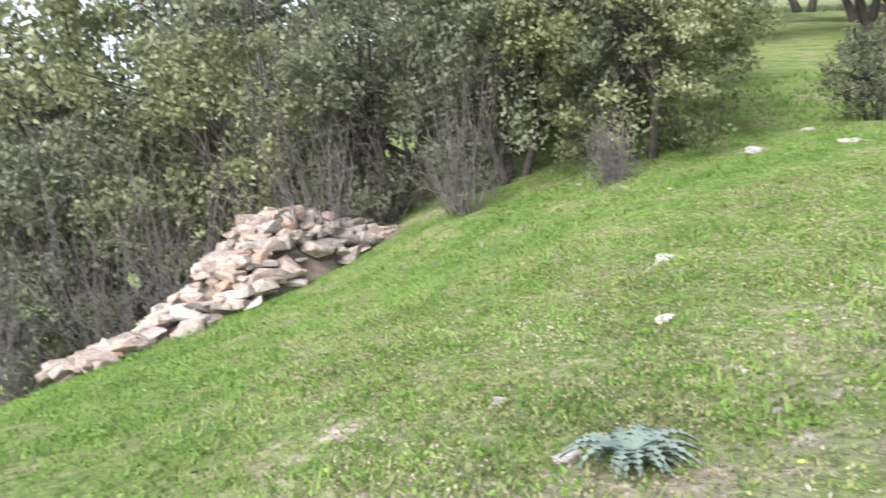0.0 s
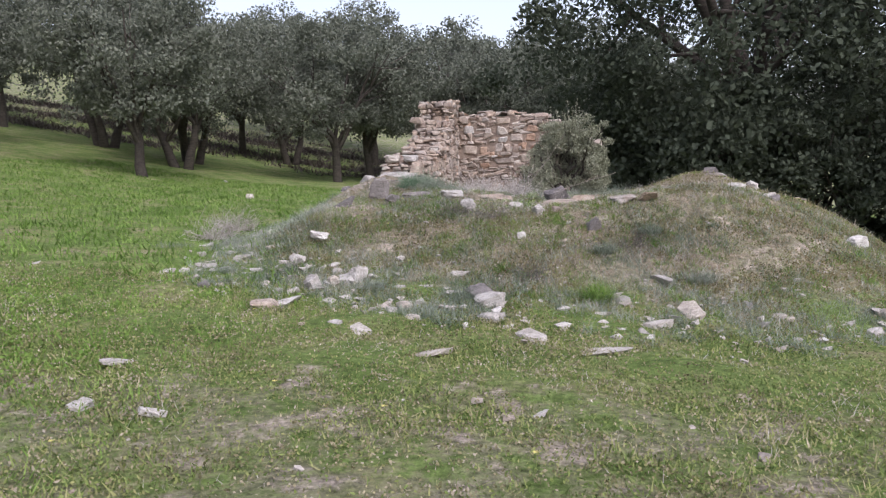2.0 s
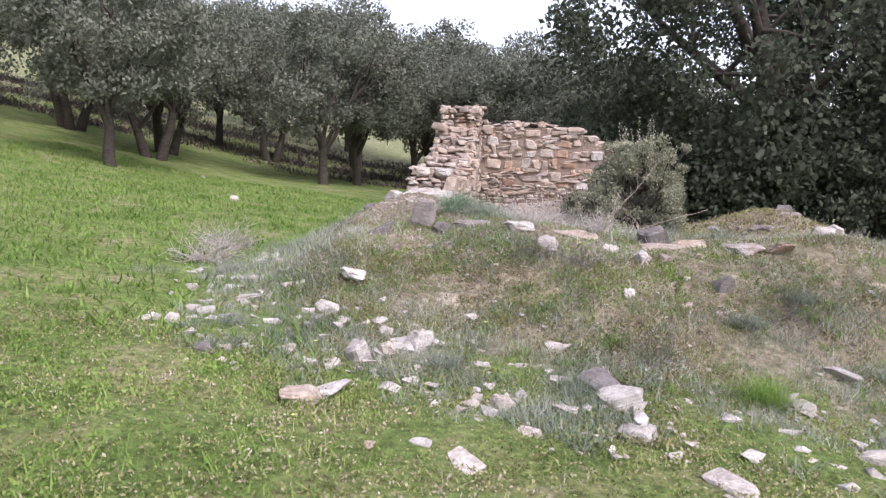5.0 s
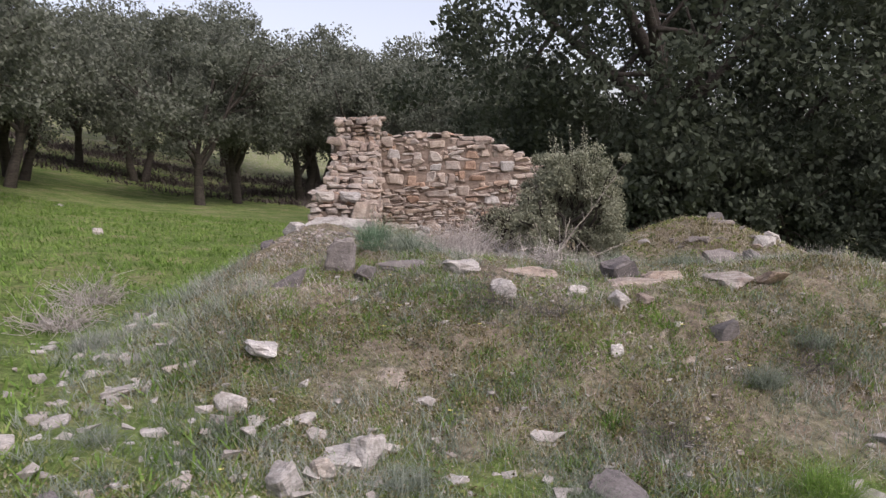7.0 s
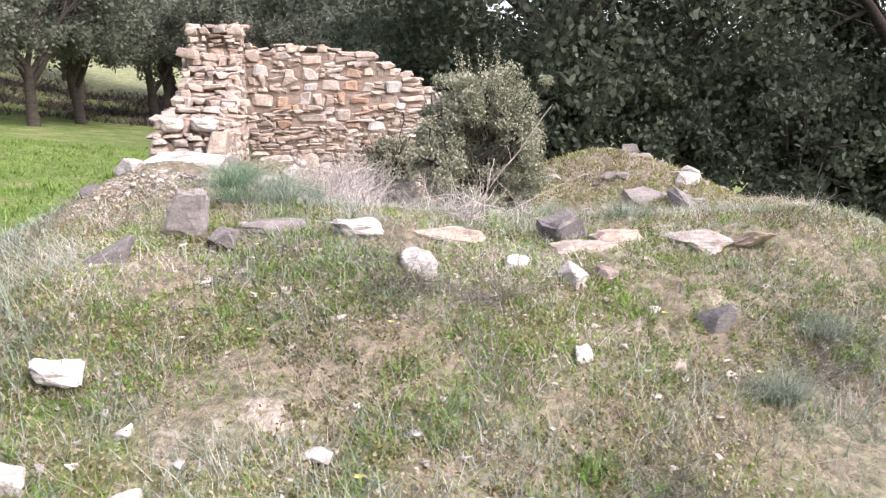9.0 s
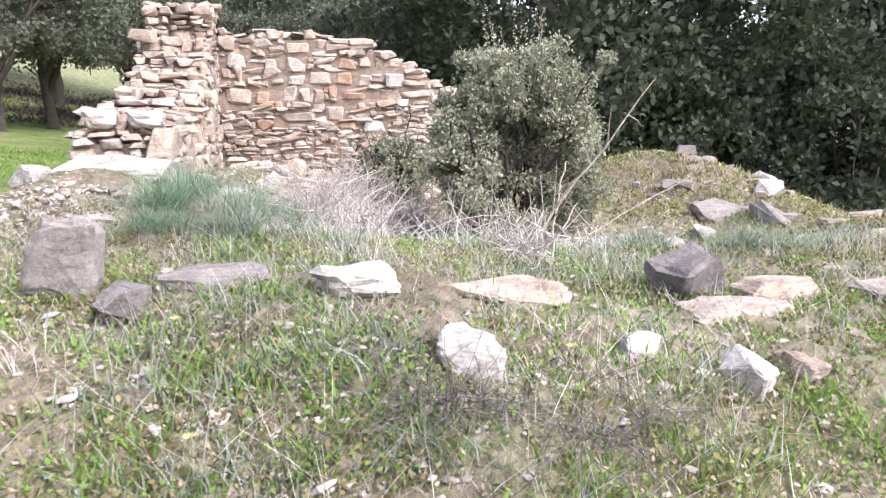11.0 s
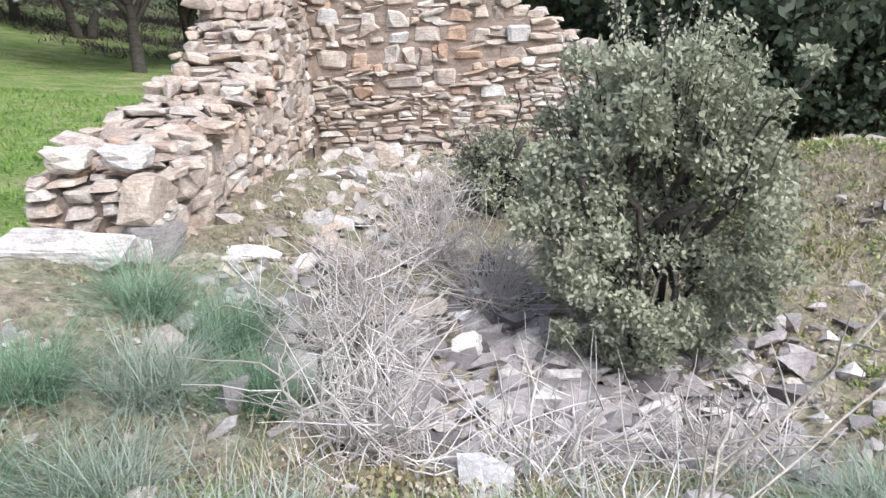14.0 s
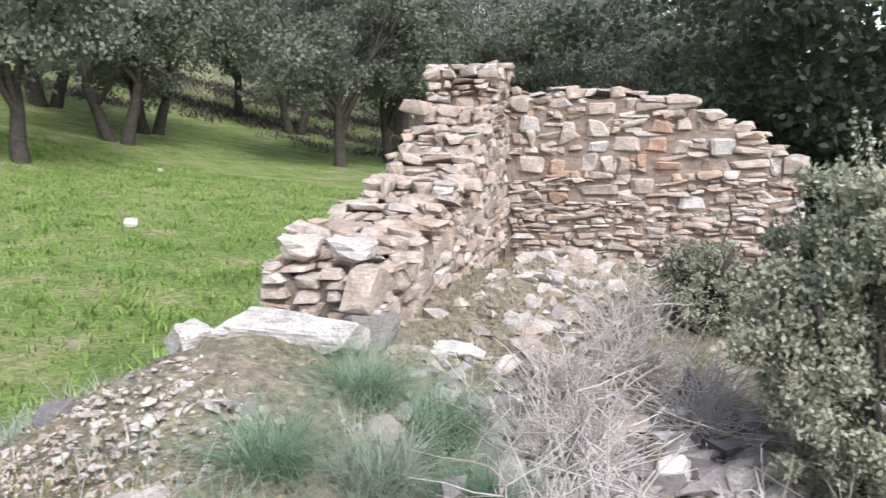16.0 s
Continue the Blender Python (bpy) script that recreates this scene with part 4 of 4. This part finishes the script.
turf("grass", 1, 110000, (-5, 7, -1, 9), 0.05, 0.0055, GRASS, "short green meadow grass", lambda x, y: off(x, y) * patch(x, y), 0.9, 0.9, 1)
turf("grass", 2, 60000, (-9, 0.5, -3.5, 8), 0.075, 0.005, LUSH, "short lush green grass on the slope", lambda x, y: off(x, y) * smooth(1.5, -3.0, x - 0.3 * y), 0.9, 0.9, 1)
turf("grass", 3, 60000, (-14, 0, 8, 28), 0.10, 0.010, LUSH, "bright green meadow grass beside the mound", off, 0.9, 0.9, 1)
turf("herbs", 4, 90000, (-3, 8.5, 7.2, 12.4), 0.05, 0.0035, DRYGRASS, "dry and green herbs covering the mound", lambda x, y: np.clip(mound(x, y) * 4, 0, 1) * patch(x + 3, y) * (1 - 0.9 * bare(x, y)))
turf("herbs", 5, 60000, (-3.5, 8.5, 7.2, 12.4), 0.10, 0.004, SILVER, "silvery herbs growing in tufts on the mound", lambda x, y: np.clip(mound(x, y) * 8, 0, 1) * (patch(x * 1.6, y * 1.5 + 2) * 0.4 + 0.6 * smooth(0.5, 0.1, mound(x, y))), clump=14, spread=0.07)
turf("grass", 13, 38000, (-1.5, 5, 8.2, 12.0), 0.06, 0.0028, GRASS, "fine green grass on the mound", lambda x, y: patch(x * 1.7 + 1, y * 1.9) * (1 - bare(x, y)), 1.0, 0.9, 1)
turf("herbs", 6, 26000, (4, 9, 11, 20), 0.09, 0.006, DRYGRASS, "dry herbs on the rim of the mound")
turf("herbs", 7, 16000, (0.3, 5.5, 12.4, 19), 0.09, 0.004, DRYGRASS, "dry herbs among the rubble in the ruin", lambda x, y: patch(x * 2, y * 2) * 0.6)
turf("grass", 8, 3600, (0.2, 4.8, 11.4, 12.5), 0.11, 0.003, SILVER, "tall grey-green grass along the crest", lambda x, y: patch(x * 2.2, y * 1.6) - 0.2, 0.9, 0.8, 2, 12, 0.08)
turf("straw", 9, 10000, (-1, 5, 8.5, 12.2), 0.15, 0.0013, STRAW, "dry straw stalks on the mound", None, 1.4, 0.8, 3, 18, 0.10)
turf("straw", 10, 1800, (-4.5, -0.9, 9, 20), 0.22, 0.002, STRAW, "dry straw stalks along the edge of the mound", lambda x, y: np.clip(mound(x, y) * 3, 0, 1), 0.8, 0.8, 3, 12, 0.12)
turf("herbs", 12, 9000, (-5, 6, 0, 7.5), 0.06, 0.002, STRAW, "small withered herbs in the meadow", lambda x, y: 0.5 * patch(x + 5, y + 2), 1.2, 0.8, 2, 30, 0.12)


turf("herbs", 14, 120000, (-4, 7.5, 7.0, 12.0), 0.075, 0.0035, SILVER, "grey-green cushion herbs dotted over the mound", lambda x, y: 0.55 * np.clip(mound(x, y) * 8, 0, 1) * patch(x * 2.3 + 2, y * 2.1), 1.1, 0.8, 1, 45, 0.06)
turf("herbs", 15, 26000, (-4.5, -0.5, 8.5, 14), 0.12, 0.004, SILVER, "silvery herbs along the edge of the mound", lambda x, y: np.clip(mound(x, y) * 5, 0, 1) * smooth(0.6, 0.2, mound(x, y)), 1.0, 0.9, 2, 26, 0.09)
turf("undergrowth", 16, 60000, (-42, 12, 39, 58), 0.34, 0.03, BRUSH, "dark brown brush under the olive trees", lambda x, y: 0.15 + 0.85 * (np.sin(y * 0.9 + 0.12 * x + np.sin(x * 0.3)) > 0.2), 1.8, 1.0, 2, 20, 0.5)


def herbage(name, seed, n, box, leaf, mat, label, keep):
    """Low leafy herbs, moss and litter: small leaves close to the soil."""
    g = np.random.default_rng(seed)
    c = np.stack([g.uniform(box[0], box[1], n // 8), g.uniform(box[2], box[3], n // 8)], 1)
    c = c[g.random(len(c)) < keep(c[:, 0], c[:, 1])]
    p = np.repeat(c, 8, 0) + g.normal(size=(len(c) * 8, 2)) * 0.035
    p = p[~((p[:, 0] > -0.5) & (p[:, 0] < 0.33) & (p[:, 1] > 13.95) & (p[:, 1] < 20))]
    roots = np.stack([p[:, 0], p[:, 1], height(p[:, 0], p[:, 1]) + 0.03 * g.random(len(p))], 1)
    v, f = leaves(g, roots, leaf, leaf * 0.3, 0.5)
    return tagged(new(name, mesh_of(name, v, f, mat)), label, "herbs", kind="stuff")


herbage("herbs", 21, 90000, (-5, 7, 0.5, 8.5), 0.021, GRASS, "low leafy herbs in the meadow turf", lambda x, y: off(x, y))
herbage("herbs", 22, 95000, (-5, 7, 0.5, 8.5), 0.021, DRYGRASS, "withered low herbs in the meadow turf", lambda x, y: off(x, y) * patch(x * 0.8 + 1, y * 1.3))
herbage("herbs", 23, 95000, (-3, 8, 7.4, 12.2), 0.020, DRYGRASS, "mossy dry herbs on the mound", lambda x, y: np.clip(mound(x, y) * 5, 0, 1) * (1 - 0.9 * bare(x, y)))
herbage("herbs", 24, 36000, (-3, 8, 7.4, 12.2), 0.018, GRASS, "green moss and herbs on the mound", lambda x, y: np.clip(mound(x, y) * 5, 0, 1) * patch(x * 2, y * 1.7) * (1 - bare(x, y)))
herbage("herbs", 27, 9000, (-0.5, 3.5, 9.6, 11.5), 0.022, LUSH, "small green weeds on the crest", lambda x, y: patch(x * 2.6, y * 3))
herbage("herbs", 25, 30000, (-1.5, 6, 12.0, 19.0), 0.022, DRYGRASS, "dry herbs and litter in the ruin", lambda x, y: 0.8 * patch(x * 2, y * 1.7))
herbage("herbs", 26, 40000, (-8, -0.5, -3, 8), 0.032, LUSH, "leafy green herbs on the slope", off)

herbage("moss", 28, 90000, (-3, 7.5, 7.8, 12.4), 0.024, MOSS, "ochre moss in patches over the mound", lambda x, y: np.clip(mound(x, y) * 5, 0, 1) * (np.sin(x * 3.1 + np.sin(y * 2.2) * 2) * np.sin(y * 3.7 + np.sin(x * 1.7)) > -0.1) * (1 - 0.8 * bare(x, y)))
herbage("moss", 29, 13000, (3.4, 8.5, 12.2, 19.0), 0.034, MOSS, "ochre moss on the rim of the mound", lambda x, y: patch(x * 1.9, y * 1.6))
herbage("herbs", 30, 40000, (3.4, 8.5, 12.0, 19.5), 0.036, GRASS, "green weeds on the rim of the mound", lambda x, y: patch(x * 1.5 + 2, y * 1.3))
turf("herbs", 17, 85000, (-2.5, 6.5, 7.8, 12.0), 0.07, 0.004, LUSH, "dark green weeds dotted over the mound", lambda x, y: 0.5 * np.clip(mound(x, y) * 6, 0, 1), 1.2, 0.8, 1, 50, 0.05)

# silvery low cushions along the foot of the mound
g = np.random.default_rng(88)
c = ring[g.integers(0, len(ring), 260)] + g.normal(size=(260, 2)) * 0.2
p = np.repeat(c, 70, 0) + g.normal(size=(260 * 70, 2)) * 0.07
v, f = blades(g, np.stack([p[:, 0], p[:, 1], height(p[:, 0], p[:, 1]) - 0.01], 1), 0.10 * np.ones(len(p)), 0.0035, 1.0, 0.8, 1)
tagged(new("herbs", mesh_of("herbs", v, f, SILVER)), "silvery cushion herbs along the mound's foot", "herbs", kind="stuff")


def tuft(name, seed, x, y, r, length, n, mat, label, width=0.003, lean=0.6, droop=0.9, category="grass tuft"):
    g = np.random.default_rng(seed)
    a, q = g.uniform(0, 6.28, n), r * np.sqrt(g.random(n))
    p = np.stack([np.cos(a) * q, np.sin(a) * q, np.full(n, -0.02)], 1)
    v, f = blades(g, p, length * np.ones(n), width, lean, droop, 4)
    return at(tagged(new(name, mesh_of(name, v, f, mat)), label, category, "tufts"), x, y)


GREEN_TUFT, SILVER_TUFT, DEAD = "arching green grass tuft before the ruined wall", "arching silver-green grass tuft before the ruined wall", "tangled dead thorn bush, bleached straw-grey"
for i, (x, y, r, l, m) in enumerate(((0.35, 12.45, 0.16, 0.40, TEAL), (0.42, 13.25, 0.20, 0.5, TEAL), (0.66, 12.55, 0.22, 0.42, SILVER), (0.75, 13.15, 0.22, 0.46, TEAL), (0.4, 11.95, 0.2, 0.3, TEAL),
                                     (0.95, 12.7, 0.2, 0.36, TEAL), (0.75, 11.95, 0.2, 0.3, SILVER), (2.87, 8.5, 0.22, 0.34, LUSH), (3.3, 11.9, 0.25, 0.34, SILVER), (2.75, 12.0, 0.2, 0.3, SILVER),
                                     (4.0, 12.1, 0.25, 0.34, SILVER), (3.0, 9.5, 0.2, 0.25, SILVER), (3.5, 9.9, 0.25, 0.22, SILVER), (3.9, 9.0, 0.22, 0.24, SILVER), (1.55, 8.3, 0.25, 0.24, SILVER), (-1.0, 8.9, 0.2, 0.2, SILVER), (0.7, 8.5, 0.2, 0.2, SILVER), (-1.8, 11.0, 0.3, 0.3, SILVER))):
    tuft("grass_tuft", 400 + i, x, y, r * 0.62, l * 0.62, 700, m, {LUSH: GREEN_TUFT, TEAL: "arching blue-green grass tuft before the ruined wall"}.get(m, SILVER_TUFT), 0.0022, 0.8, 1.5)


def dead_bush(seed, x, y, r, tall, n, thick=1.0, mat=STRAW):
    """A dead thorny shrub: bleached stems, each forking into fine curling twigs."""
    g = np.random.default_rng(seed)
    base = at(tagged(new("dead_bush"), DEAD, "bush", "dead thorn bushes"), x, y)
    for k in range(n):
        a, b = g.uniform(0, 6.28), g.uniform(0.3, 1)
        end = np.array([np.cos(a) * r * b, np.sin(a) * r * b, tall * g.uniform(0.15, 1)])
        p = wander(g, np.array([np.cos(a), np.sin(a), 0]) * r * 0.3 * g.random(), end, 6, 0.035 * (1 + tall))
        p[:, 2] = np.maximum(p[:, 2], 0.0)
        wood = [tube(p, thick * np.linspace(0.004, 0.0015, 6), 4)]
        for j in range(8):
            q = p[1 + j % 5]
            wood.append(tube(wander(g, q, q + g.normal(size=3) * 0.10 * (1 + tall * 0.8), 4, 0.015 * (1 + tall)), np.array([0.002, 0.0016, 0.0012, 0.0008]) * thick, 3))
        part("stem", mesh_of("stem", *joined(wood), mat), base)
    return base


for i, (x, y, r, t, n) in enumerate(((1.22, 13.4, 0.45, 0.45, 90), (1.3, 12.65, 0.40, 0.35, 80), (1.9, 14.5, 0.4, 0.35, 80), (1.55, 15.2, 0.4, 0.4, 70), (1.2, 14.2, 0.35, 0.4, 60), (1.9, 12.4, 0.4, 0.3, 36), (2.0, 11.6, 0.3, 0.2, 22), (1.6, 16.2, 0.5, 0.5, 60), (2.6, 12.6, 0.4, 0.25, 50), (-2.3, 11.6, 0.45, 0.28, 50), (-2.6, 13.0, 0.5, 0.32, 50), (3.3, 9.6, 0.4, 0.16, 50), (2.2, 9.0, 0.4, 0.12, 40), (1.3, 10.35, 0.35, 0.16, 40), (1.75, 10.2, 0.4, 0.15, 40))):
    dead_bush(500 + i, x, y, r, t if i < 11 else 0.09, int(n * 0.7) if i < 11 else 26, 1.7 if i < 11 else 0.7, STRAW if i < 11 else GREYWOOD)
for i, (x, y, r, t) in enumerate(((-8.6, 3.4, 0.9, 2.6), (-9.3, 1.4, 1.2, 3.2), (-9.6, -0.6, 1.2, 3.2), (-9.2, -2.8, 1.1, 2.8), (-7.0, 4.9, 0.35, 1.0), (-10.5, 2.2, 1.4, 4.0), (-10.6, -1.8, 1.5, 4.6), (-10.6, -4.2, 1.3, 4.2), (-11.2, 0.8, 1.5, 5.0))):
    tagged(dead_bush(540 + i, x, y, r, t, 34, 2.2, GREYWOOD), "leafless grey shrub with tangled bare branches", "bush", "bare shrubs")


def stalk(seed, a, b, r0, twigs, label):
    """A long bare dry stem with a few side twigs."""
    g = np.random.default_rng(seed)
    p = wander(g, a, b, 12, 0.012)
    wood = [tube(p, np.linspace(r0, 0.003, 12), 6)]
    for k in range(twigs):
        q = p[3 + k % 9]
        wood.append(tube(wander(g, q, q + g.normal(size=3) * 0.12 + [0, 0, 0.06], 5, 0.012), np.linspace(0.004, 0.001, 5), 4))
    v, f = joined(wood)
    return tagged(new("dry_stalk", mesh_of("dry_stalk", v, f, DEADWOOD)), label, "branch", "dry stalks")


STALK = "long bare dry stem leaning over the hollow"
stalk(601, (1.98, 11.75, 0.72), (2.63, 11.75, 1.54), 0.007, 7, STALK)
stalk(602, (2.06, 11.5, 0.74), (2.17, 11.75, 1.18), 0.006, 4, STALK)
stalk(603, (2.2, 11.9, 0.7), (3.35, 12.6, 0.98), 0.004, 3, STALK)


def thistle(x, y):
    """A rosette of long, deeply cut, spiny leaves, each one a part."""
    g = np.random.default_rng(700)
    base = at(tagged(new("thistle"), "blue-green thistle rosette in the meadow grass", "plant"), x, y)
    for k in range(44):
        a, l = g.uniform(0, 6.28), g.uniform(0.13, 0.28)
        d, side = np.array([np.cos(a), np.sin(a), 0]), np.array([-np.sin(a), np.cos(a), 0])
        v, f, rise = [], [], g.uniform(0.04, 0.13)
        n = 17
        for j in range(n + 1):
            u = j / n
            c = d * l * u + [0, 0, rise * math.sin(2.6 * u) * l / 0.25]
            w = (0.012 + 0.04 * math.sin(math.pi * min(1, u * 0.9 + 0.1))) * (1.0 if j % 2 else 0.18) * (1 - 0.5 * u)
            v += [c - side * w + [0, 0, 0.012], c, c + side * w + [0, 0, 0.012]]
            if j:
                o = 3 * j
                f += [(o - 3, o - 2, o + 1, o), (o - 2, o - 1, o + 2, o + 1)]
        part("leaf", mesh_of("leaf", np.array(v), np.array(f), THISTLE), base)


thistle(-0.72, 1.58)


def flower(x, y):
    g = np.random.default_rng(int((x + 20) * 100))
    o = at(tagged(new("flower"), "small yellow wild flower in the grass", "flower", "yellow flowers"), x, y)
    v, f = tube(np.array([[0, 0, -0.02], [0.01, 0, 0.05], [0.01, 0.01, 0.10]]), [0.0015, 0.0015, 0.001], 4)
    part("stem", mesh_of("stem", v, f, GRASS), o)
    a = np.linspace(0, 6.28, 13)[:-1]
    rim = np.stack([np.cos(a), np.sin(a), 0 * a], 1)
    b = np.stack([np.cos(a + .26), np.sin(a + .26), 0 * a], 1)
    c = np.array([0.01, 0.01, 0.10])
    v = np.stack([c + 0 * rim, c + rim * 0.012 - b * 0.003 + [0, 0, .004], c + rim * 0.021 + [0, 0, .006], c + b * 0.012 + [0, 0, .004]], 1).reshape(-1, 3)
    part("petals", mesh_of("petals", v, np.arange(48).reshape(12, 4), YELLOW), o)


for x, y in ((0.66, 10.2), (0.95, 9.05), (0.58, 10.75), (1.72, 10.4), (2.6, 9.9), (0.55, 9.95), (1.2, 9.9), (2.9, 9.5), (-0.2, 8.4), (0.1, 6.9), (0.9, 5.2), (1.6, 4.9), (0.2, 4.2), (-0.6, 3.9), (0.4, 2.9), (0.1, 2.0), (-0.2, 1.9), (2.4, 4.4)):
    flower(x, y)
